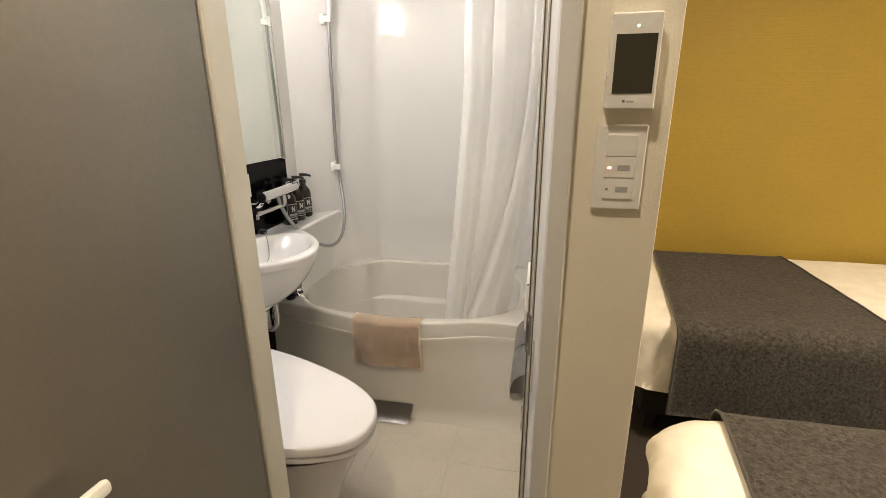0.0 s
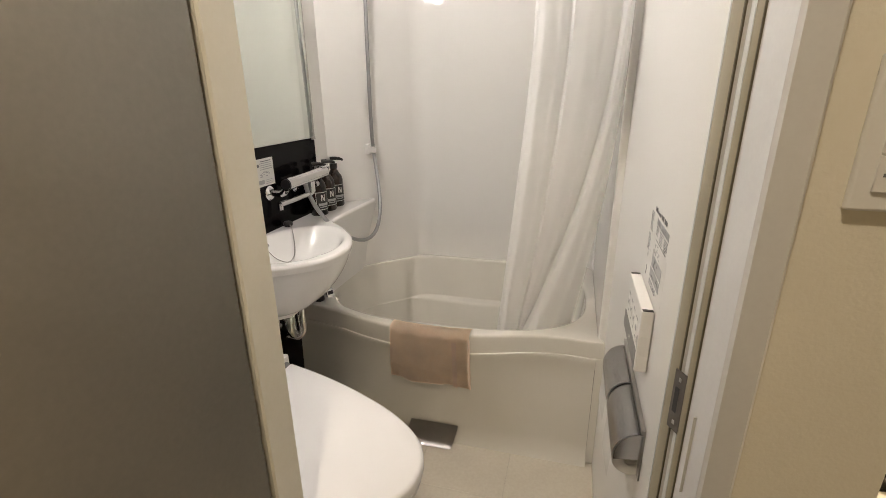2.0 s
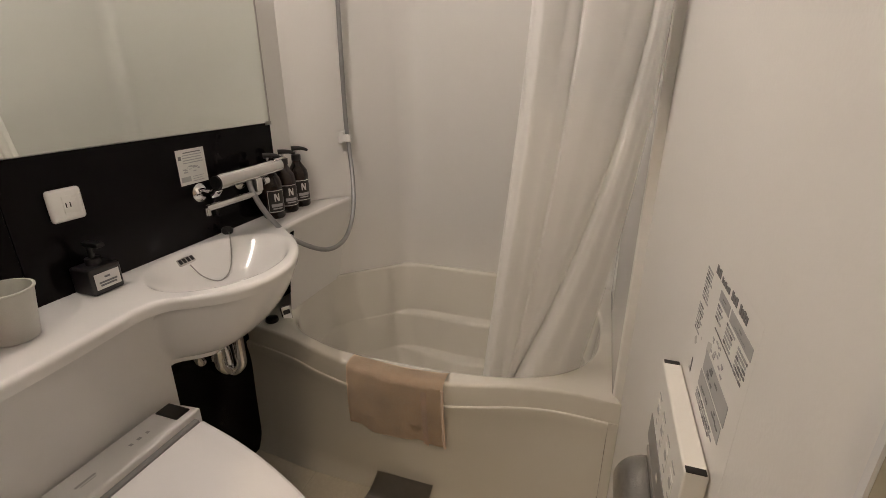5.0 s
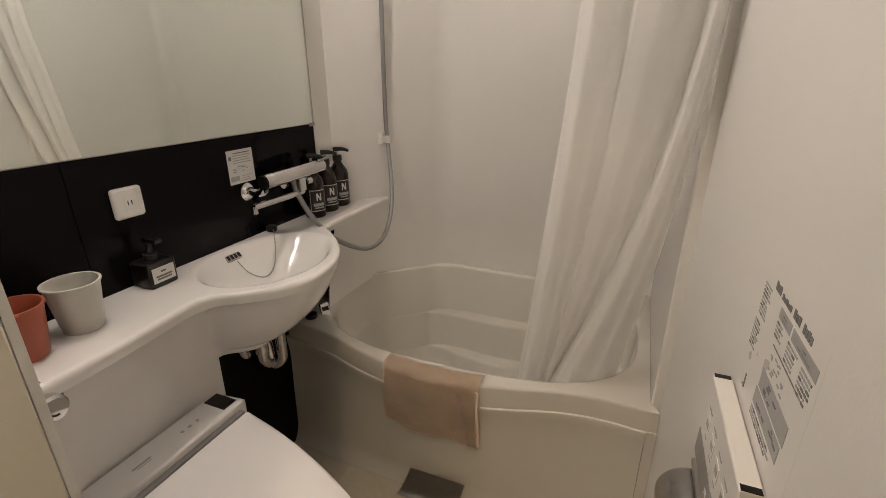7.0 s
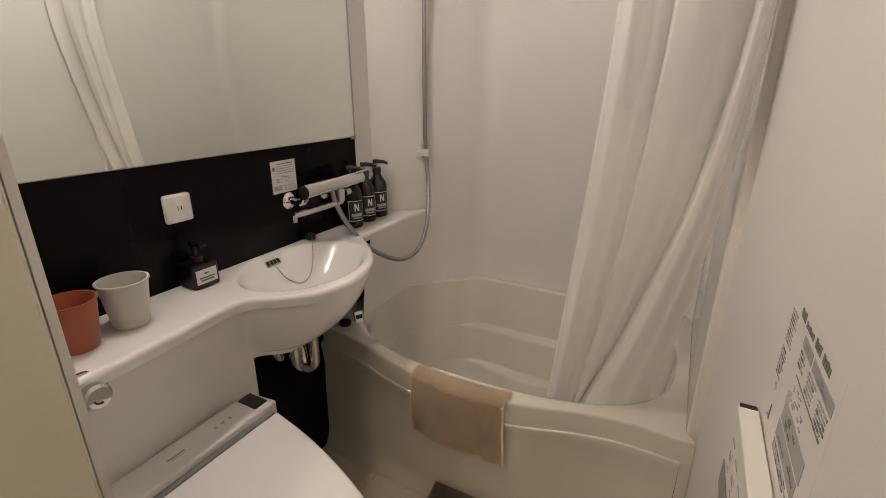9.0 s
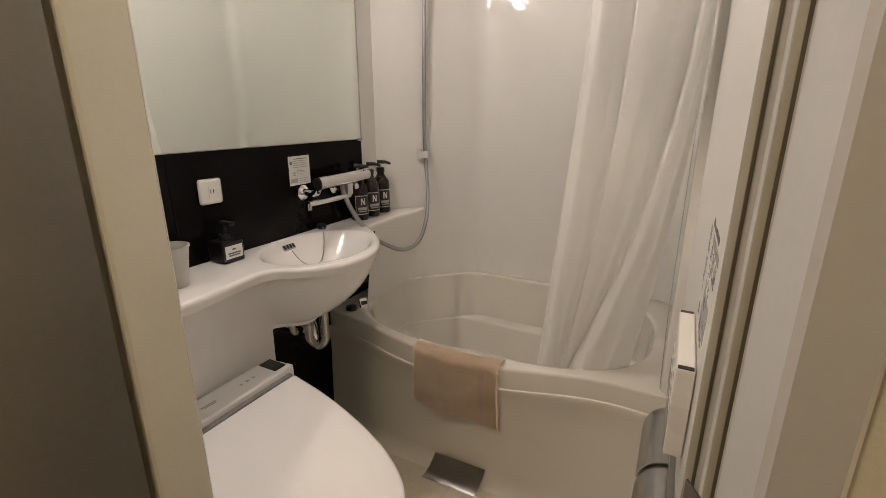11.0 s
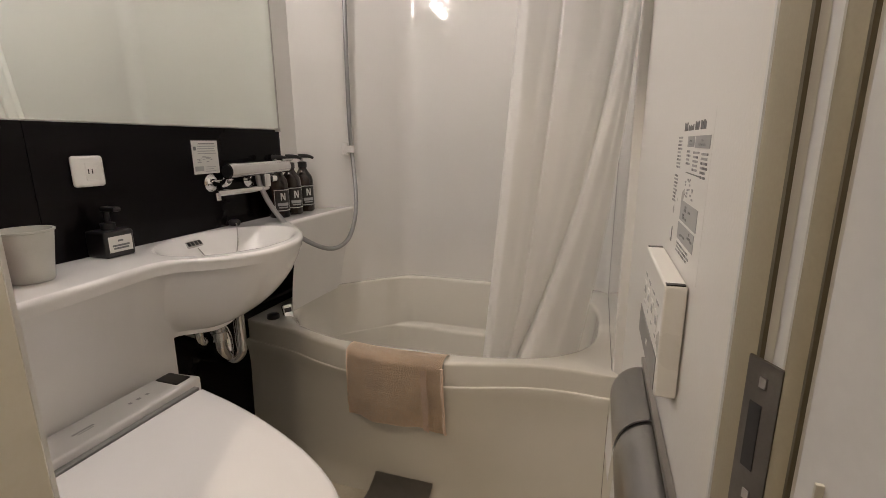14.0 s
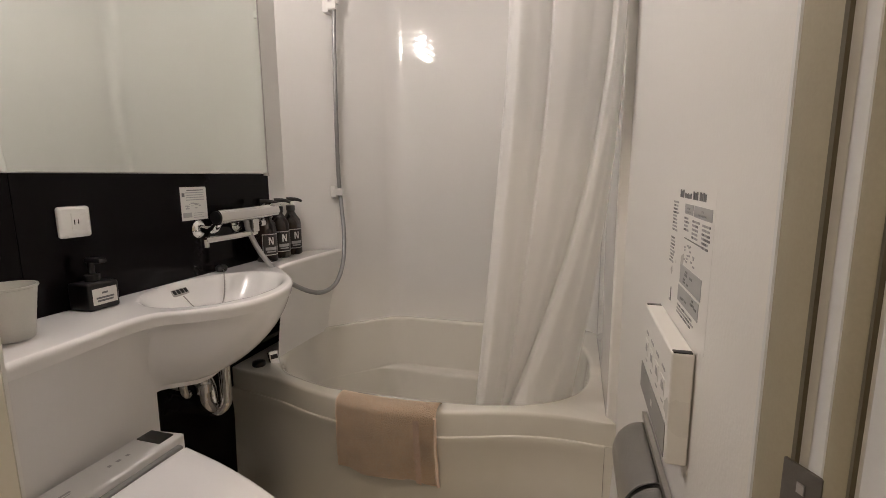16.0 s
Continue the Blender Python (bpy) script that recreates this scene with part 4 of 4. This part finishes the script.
def cup(name, x, y, material, label):
    c = thing(name, (x, y, COUNTER), label, "cup", group="cups on the counter")
    part("body", lathe([(0, 0.001), (0.0305, 0.001), (0.032, 0.003), (0.0430, 0.089), (0.0455, 0.0905), (0.0455, 0.0935), (0.0415, 0.0935), (0.0295, 0.006), (0, 0.005)], (x, y, COUNTER), n=40), material, c)
    return c
cup("tooth_cup", -1.022, 1.046, M_CUPW, "light grey plastic tooth cup on the counter")
cup("tooth_cup", -1.010, 0.948, M_CUPR, "terracotta red plastic tooth cup on the counter")

soap = thing("soap_dispenser", (-1.075, 1.235, COUNTER), "black square soap dispenser with a white label", "soap dispenser")
part("body", box(-1.106, 1.200, COUNTER, -1.046, 1.266, COUNTER + 0.058, 0.006, 3), M_BLACKPL, soap)
lab = part("label", box(-1.0462, 1.207, COUNTER + 0.012, -1.0455, 1.259, COUNTER + 0.046), M_PAPER, soap, "white printed label", smooth=False)
for z, w in ((0.036, 0.012), (0.026, 0.038), (0.020, 0.034)):
    part("print", box(-1.0455, 1.233 - w / 2, COUNTER + z - 0.0022, -1.0451, 1.233 + w / 2, COUNTER + z + 0.0018), M_INK, lab, smooth=False)
part("neck", lathe([(0.0, 0.058), (0.014, 0.058), (0.014, 0.072), (0.006, 0.074), (0.006, 0.100), (0, 0.100)], (-1.076, 1.233, COUNTER), n=20), M_BLACKPL, soap)
part("pump_head", box(-1.084, 1.224, COUNTER + 0.098, -1.040, 1.242, COUNTER + 0.108, 0.003), M_BLACKPL, soap)


def bottle(x, y):
    b = thing("pump_bottle", (x, y, COUNTER), "dark brown pump bottle with a framed black label", "bottle", group="pump bottles on the shelf")
    part("body", lathe([(0, 0.001), (0.030, 0.001), (0.033, 0.005), (0.033, 0.108), (0.030, 0.124), (0.018, 0.142), (0.0135, 0.150), (0.0135, 0.160), (0, 0.160)], (x, y, COUNTER), n=36), M_BOTTLE, b)
    part("collar", lathe([(0.0, 0.156), (0.0155, 0.156), (0.0155, 0.174), (0.010, 0.176), (0.0, 0.176)], (x, y, COUNTER), n=24), M_BLACKPL, b)
    stem = part("stem", lathe([(0, 0.174), (0.0048, 0.174), (0.0048, 0.190), (0, 0.190)], (x, y, COUNTER), n=14), M_STEEL, b)
    part("pump_head", tube(smooth_path([(x - 0.010, y - 0.006, COUNTER + 0.194), (x + 0.006, y + 0.004, COUNTER + 0.195), (x + 0.022, y + 0.014, COUNTER + 0.193), (x + 0.034, y + 0.021, COUNTER + 0.187)], 14), lambda s: 0.0085 - 0.0040 * s, 12), M_BLACKPL, b)
    a0, r = radians(-28), 0.0336
    def wrap(u, v, a_lo, a_hi, z0, z1, rr):
        a = a0 + radians(a_lo + (a_hi - a_lo) * u)
        return (x + rr * math.cos(a), y + rr * math.sin(a), COUNTER + z0 + (z1 - z0) * v)
    lb = part("label", sheet(lambda u, v: wrap(u, v, -50, 50, 0.022, 0.094, r), 14, 2), M_LABELK, b, "black printed label")
    for z0, z1 in ((0.024, 0.0262), (0.090, 0.0922)):
        part("frame_line", sheet(lambda u, v: wrap(u, v, -47, 47, z0, z1, r + 0.0003), 14, 1), M_PRINTW, lb)
    for a in (-47, 44.5):
        part("frame_line", sheet(lambda u, v: wrap(u, v, a, a + 2.5, 0.024, 0.0922, r + 0.0003), 1, 1), M_PRINTW, lb)
    # a zigzag mark over two bars
    for a, b_, sl_ in ((-14, -7, 0), (7, 14, 0)):
        part("mark", sheet(lambda u, v: wrap(u, v, a, b_, 0.058, 0.082, r + 0.0004), 2, 1), M_PRINTW, lb)
    part("mark", sheet(lambda u, v: wrap(u * 0.32 + (1 - v) * 0.68, v, -13, 13, 0.058, 0.082, r + 0.0005), 4, 4), M_PRINTW, lb)
    part("print", sheet(lambda u, v: wrap(u, v, -32, 32, 0.040, 0.050, r + 0.0004), 8, 1), M_INKL, lb)
    part("print", sheet(lambda u, v: wrap(u, v, -26, 26, 0.033, 0.037, r + 0.0004), 8, 1), M_INKL, lb)
    return b
first = bottle(-1.066, 1.795)
for x, y in ((-1.070, 1.872), (-1.074, 1.948)):
    c = copy_thing(first, Matrix.Translation((x, y, COUNTER)))

# ---------------------------------------------------------------- right wall: remote, paper holder, printed sheet
remote = thing("bidet_remote", (XR, 1.06, 0.82), "white wall remote of the bidet with a grey lower band", "remote control")
part("case", box(-0.009, 0.976, 0.768, XR - 0.001, 1.152, 0.882, 0.0025, 3), M_WHITEPL, remote)
part("band", box(-0.0098, 0.982, 0.772, -0.0085, 1.148, 0.806), M_GREYPL, remote, "dark grey lower band", smooth=False)
for y in (0.9765, 1.1445):
    part("end_cap", box(-0.0075, y, 0.8815, XR - 0.003, y + 0.007, 0.8826), M_BLACKPL, remote, smooth=False)
for k in range(4):
    y = 1.000 + k * 0.036
    bt = part("button", box(-0.0096, y, 0.826, -0.0088, y + 0.020, 0.844), M_WHITEPL, remote)
    part("print", box(-0.0099, y + 0.004, 0.831, -0.0095, y + 0.015, 0.839), M_INKL, bt, smooth=False)
    part("print", box(-0.0094, y + 0.001, 0.852, -0.0089, y + 0.018, 0.855), M_INKL, remote, smooth=False)
    part("print", box(-0.0094, y + 0.003, 0.818, -0.0089, y + 0.013, 0.820), M_INKL, remote, smooth=False)
part("print", box(-0.0102, 1.055, 0.786, -0.0097, 1.065, 0.792), M_PRINTW, remote, smooth=False)

holder2 = thing("paper_holder", (XR, 1.06, 0.65), "double chrome toilet paper holder on the wall", "paper holder")
part("back_plate", box(XR - 0.008, 0.908, 0.694, XR - 0.001, 1.212, 0.703, 0.001), M_STEEL, holder2)
part("wall_plate", box(XR - 0.003, 0.910, 0.600, XR - 0.0005, 1.210, 0.695), M_STEEL, holder2, smooth=False)
for y0 in (0.914, 1.064):
    def cover(u, v, y0=y0):
        a = radians(88 + 100 * v)
        return (XR - 0.006 + 0.041 * math.cos(a), y0 + 0.140 * u, 0.640 + 0.050 * math.sin(a))
    bm = sheet(cover, 10, 16)
    bmesh.ops.solidify(bm, geom=bm.faces[:], thickness=0.0016)
    cv = part("cover", bm, M_COVER, holder2, "curved satin chrome paper cover")
    for yy in (y0, y0 + 0.1385):
        part("cheek", sheet(lambda u, v, yy=yy: (XR - 0.006 + 0.039 * v * math.cos(radians(88 + 100 * u)), yy + 0.0005, 0.640 + 0.048 * v * math.sin(radians(88 + 100 * u))), 14, 4), M_COVER, cv)
    roll = thing("toilet_roll", (-0.004, y0 + 0.07, 0.630), "white toilet paper roll in the holder", "toilet roll", group="toilet rolls")
    part("paper", lathe([(0.011, 0.0), (0.030, 0.0), (0.032, 0.003), (0.032, 0.107), (0.030, 0.110), (0.011, 0.110), (0.011, 0.0)], (-0.002, y0 + 0.014, 0.624), "Y", 32), M_PAPER, roll)
    part("core", lathe([(0.0, 0.004), (0.0108, 0.004), (0.0108, 0.106), (0.0, 0.106)], (-0.002, y0 + 0.014, 0.624), "Y", 20), M_CUPW, roll)
    tail = smooth_path([(-0.0345, 0, 0.624), (-0.036, 0, 0.60), (-0.037, 0, 0.578)], 10)
    part("loose_end", sheet(lambda u, v, y0=y0, tail=tail: tail[min(int(v * 9), 9)] + Vector((0, y0 + 0.015 + 0.108 * u, -0.02 * u * v)), 2, 9), M_PAPER, roll)

notice = thing("instruction_sheet", (XR, 1.05, 0.96), "grey printed instructions on a clear film on the wall", "notice")
def nprint(y0, y1, z0, z1, m=M_INK):
    part("print", box(XR - 0.0006, min(y0, y1), z0, XR - 0.0001, max(y0, y1), z1), m, notice, smooth=False)
rng = random.Random(2)
part("film", box(XR - 0.00012, 0.955, 0.888, XR + 0.0005, 1.136, 1.038), M_FILM, notice, "clear film backing", smooth=False)
y = 1.094
for w, h in ((0.013, 0.0085), (0.006, 0.0085), (0.004, 0.0), (0.030, 0.0055), (0.006, 0.0), (0.020, 0.008), (0.006, 0.0), (0.024, 0.008)):      # heading, as word blocks
    if h:
        k = max(1, round(w / 0.0066))
        for q in range(k):
            nprint(y - q * w / k, y - (q + 0.74) * w / k, 1.0215, 1.0215 + h - 0.0012 * (q % 2))
    y -= w
nprint(1.066, 1.031, 1.0055, 1.0158, M_INKL)
nprint(1.026, 0.962, 1.0050, 1.0160, M_INKL)
for y0, y1, z in ((1.056, 1.043, 1.0115), (1.058, 1.040, 1.0080), (0.998, 0.990, 1.0118), (1.010, 0.978, 1.0080)):
    nprint(y0, y1, z - 0.0008, z + 0.0008)


def column(y0, y1, z_top, rows, step=0.0040):
    """Lines of small words, unreadable."""
    for r in range(rows):
        y, end = y0, y1 + rng.random() * 0.30 * (y0 - y1)
        while y > end:
            w = 0.003 + rng.random() * 0.005
            nprint(y, max(end - 0.001, y - w), z_top - r * step - 0.0021, z_top - r * step, M_INK if rng.random() < 0.35 else M_INKL)
            y -= w + 0.0016
column(1.066, 1.045, 1.0020, 4)
column(1.030, 1.002, 1.0015, 5)
column(0.992, 0.964, 1.0010, 6)
column(1.126, 1.100, 1.0160, 9)
column(1.130, 1.106, 0.9740, 8)
nprint(1.060, 0.978, 0.9795, 0.9806)
for k in range(16):
    y, z = 1.008 + rng.random() * 0.045, 0.954 + rng.random() * 0.020
    nprint(y, y + 0.003 + rng.random() * 0.004, z, z + 0.0018, M_INKL)
for z0, z1, y0, y1 in ((0.9305, 0.9510, 1.068, 0.980), (0.9100, 0.9275, 1.072, 0.984)):
    nprint(y0, y1, z0, z1, M_INKL)
    for k in range(7):
        y, z = y1 + 0.006 + rng.random() * (y0 - y1 - 0.020), z0 + 0.003 + rng.random() * (z1 - z0 - 0.007)
        part("print", box(XR - 0.0009, y, z, XR - 0.0005, y + 0.004 + rng.random() * 0.006, z + 0.0022), M_INK, notice, smooth=False)
column(1.072, 0.990, 0.9060, 3)
nprint(1.112, 1.109, 0.8980, 0.9150)
nprint(1.118, 1.109, 0.8980, 0.9005, M_INKL)

# ---------------------------------------------------------------- on the wall end: thermostat and switches
ctl = thing("thermostat", (0.123, YO, 1.26), "white wall thermostat with a dark screen and green light", "thermostat")
part("case", box(0.090, 0.673, 1.268, 0.153, YO + 0.0005, 1.388, 0.0025, 3), M_WHITEPL, ctl)
part("screen", box(0.0965, 0.6722, 1.288, 0.1475, 0.6735, 1.362), M_SCREEN, ctl, "dark display", smooth=False)
part("indicator", lathe([(0, 0), (0.0016, 0), (0, -0.0006)], (0.1225, 0.6728, 1.3715), "Y", 12), M_LED_G, ctl, "green light")
part("mark", box(0.116, 0.6724, 1.2765, 0.126, 0.6731, 1.279), M_INKL, ctl, smooth=False)
part("mark", box(0.111, 0.6724, 1.2765, 0.1145, 0.6731, 1.280), M_INK, ctl, smooth=False)
sw = thing("switch_plate", (0.12, YO, 1.12), "white three-module switch plate with a red pilot light", "switch")
part("plate", box(0.0845, 0.6895, 1.125, 0.1535, YO + 0.0005, 1.247, 0.003, 3), M_WHITEPL, sw)
for k, z in enumerate((1.1415, 1.1725, 1.2035)):
    rk = part("rocker", box(0.0985, 0.6872, z, 0.1405, 0.690, z + 0.0295, 0.0008), M_WHITEPL, sw)
    if k < 2:
        part("print", box(0.1165, 0.6868, z + 0.010, 0.1335, 0.6873, z + 0.018), M_INKL, rk, smooth=False)
    if k == 1:
        part("pilot_light", box(0.103, 0.6867, z + 0.0125, 0.108, 0.6873, z + 0.0155), M_LED_R, rk, "red pilot light", smooth=False)
    if k == 0:
        part("indicator", box(0.103, 0.6867, z + 0.0125, 0.106, 0.6873, z + 0.0155), M_INK, rk, smooth=False)

# ---------------------------------------------------------------- beds
def bed(x0, y0, y1, label, runner_x0, runner_x1, seed):
    """A single bed whose foot end is at x0."""
    x1, z_top = x0 + 1.95, 0.452
    b = thing("bed", ((x0 + x1) / 2, (y0 + y1) / 2, HALL), label, "bed", group="twin beds")
    part("base", box(x0 + 0.06, y0 + 0.06, HALL + 0.10, x1, y1 - 0.06, HALL + 0.28, 0.01), M_BEDBASE, b)
    for lx in (x0 + 0.12, x1 - 0.12):
        for ly in (y0 + 0.12, y1 - 0.12):
            part("leg", box(lx - 0.025, ly - 0.025, HALL, lx + 0.025, ly + 0.025, HALL + 0.10, 0.004), M_BEDBASE, b)

    def cover(u, v):
        """A duvet: flat top, rounded edges, hanging sides with soft creases."""
        a, c = 2 * u - 1, 2 * v - 1
        m = (abs(a) ** 7 + abs(c) ** 7) ** (1 / 7)
        hx, hy = (x1 - x0) / 2, (y1 - y0) / 2
        flat = 0.80
        if m <= flat:
            px, py, pz = a / flat * (hx - 0.05), c / flat * (hy - 0.05), z_top
        else:
            s = min(1.0, (m - flat) / (1 - flat))
            ang = min(1, s / 0.45) * math.pi / 2
            grow = -0.05 + 0.06 * math.sin(ang)
            kx, ky = max(-1, min(1, a / m)), max(-1, min(1, c / m))
            px, py = kx * (hx + (grow if abs(kx) == 1 else grow * abs(kx))), ky * (hy + (grow if abs(ky) == 1 else grow * abs(ky)))
            pz = z_top - 0.06 * (1 - math.cos(ang)) - max(0, s - 0.45) / 0.55 * 0.25
            crease = (noise.noise(Vector((px * 5, py * 5, seed))) * 0.075 + noise.noise(Vector((px * 13, py * 13, seed + pz * 5))) * 0.100 + noise.noise(Vector((px * 30, py * 30, seed + pz * 14))) * 0.045) * max(0, s - 0.12)
            px += (crease + 0.022 * math.sin(math.pi * s)) * kx
            py += min(crease, 0.004) * ky
        pz += noise.noise(Vector((px * 5, py * 5, seed + 3))) * 0.006
        return ((x0 + x1) / 2 + px, (y0 + y1) / 2 + py, pz)
    bm = sheet(cover, 150, 100)
    part("duvet", bm, M_SHEET, b, angle=80)

    def runner(u, v):
        x = runner_x0 + (runner_x1 - runner_x0) * u
        hy = (y1 - y0) / 2
        w = (2 * v - 1) * (hy + 0.37)
        c = (y0 + y1) / 2
        k = abs(w)
        s = 1 if w > 0 else -1
        skew = 0.06 * max(-0.92, min(0.92, w / hy)) + 0.13 * u * max(0.0, min(1.0, 0.5 - w / hy / 2))
        n_ = noise.noise(Vector((x * 6, w * 6, seed))) * 0.006
        if k < hy - 0.05:
            return (x + skew, c + w, z_top + 0.010 + n_)
        q = k - (hy - 0.05)
        ang = min(1.0, q / 0.09) * math.pi / 2
        yy = hy - 0.05 + 0.066 * math.sin(ang)
        zz = z_top + 0.010 - 0.066 * (1 - math.cos(ang)) - max(0, q - 0.09)
        return (x + skew, c + s * (yy + n_ + 0.012), zz)
    bm = sheet(runner, 40, 80)
    bmesh.ops.solidify(bm, geom=bm.faces[:], thickness=0.006)
    rn = thing("bed_runner", ((runner_x0 + runner_x1) / 2, (y0 + y1) / 2, z_top), "dark grey felt bed runner laid across the white duvet", "bed runner", group="bed runners")
    part("cloth", bm, M_RUNNER, rn, angle=80)
    for edge in (0.0, 1.0):
        part("hem", tube([Vector(runner(edge, k / 60)) + Vector((0, 0, 0.003)) for k in range(61)], 0.0045, 8), M_HEM, rn, "darker stitched hem")
    return b
bed(0.42, 1.75, 2.76, "single bed with white duvet and grey runner beside the yellow wall", 0.62, 1.28, 1.0)
bed(0.345, 0.20, 1.21, "single bed with white duvet and grey runner near the doorway", 0.475, 1.15, 5.0)

# ---------------------------------------------------------------- floor tiles, moulded with narrow joints
xs = [XL + 0.001, -0.870, -0.570, -0.270, XR - 0.001]
ys = [YB + 0.012, 0.780 + 0.30, 1.380, 1.606]
for x0, x1 in zip(xs, xs[1:]):
    for y0, y1 in zip(ys, ys[1:]):
        part("tile", box(x0 + 0.0012, y0 + 0.0012, FLOOR - 0.004, x1 - 0.0012, y1 - 0.0012, FLOOR, 0.0008, 1), M_FLOOR, floor)
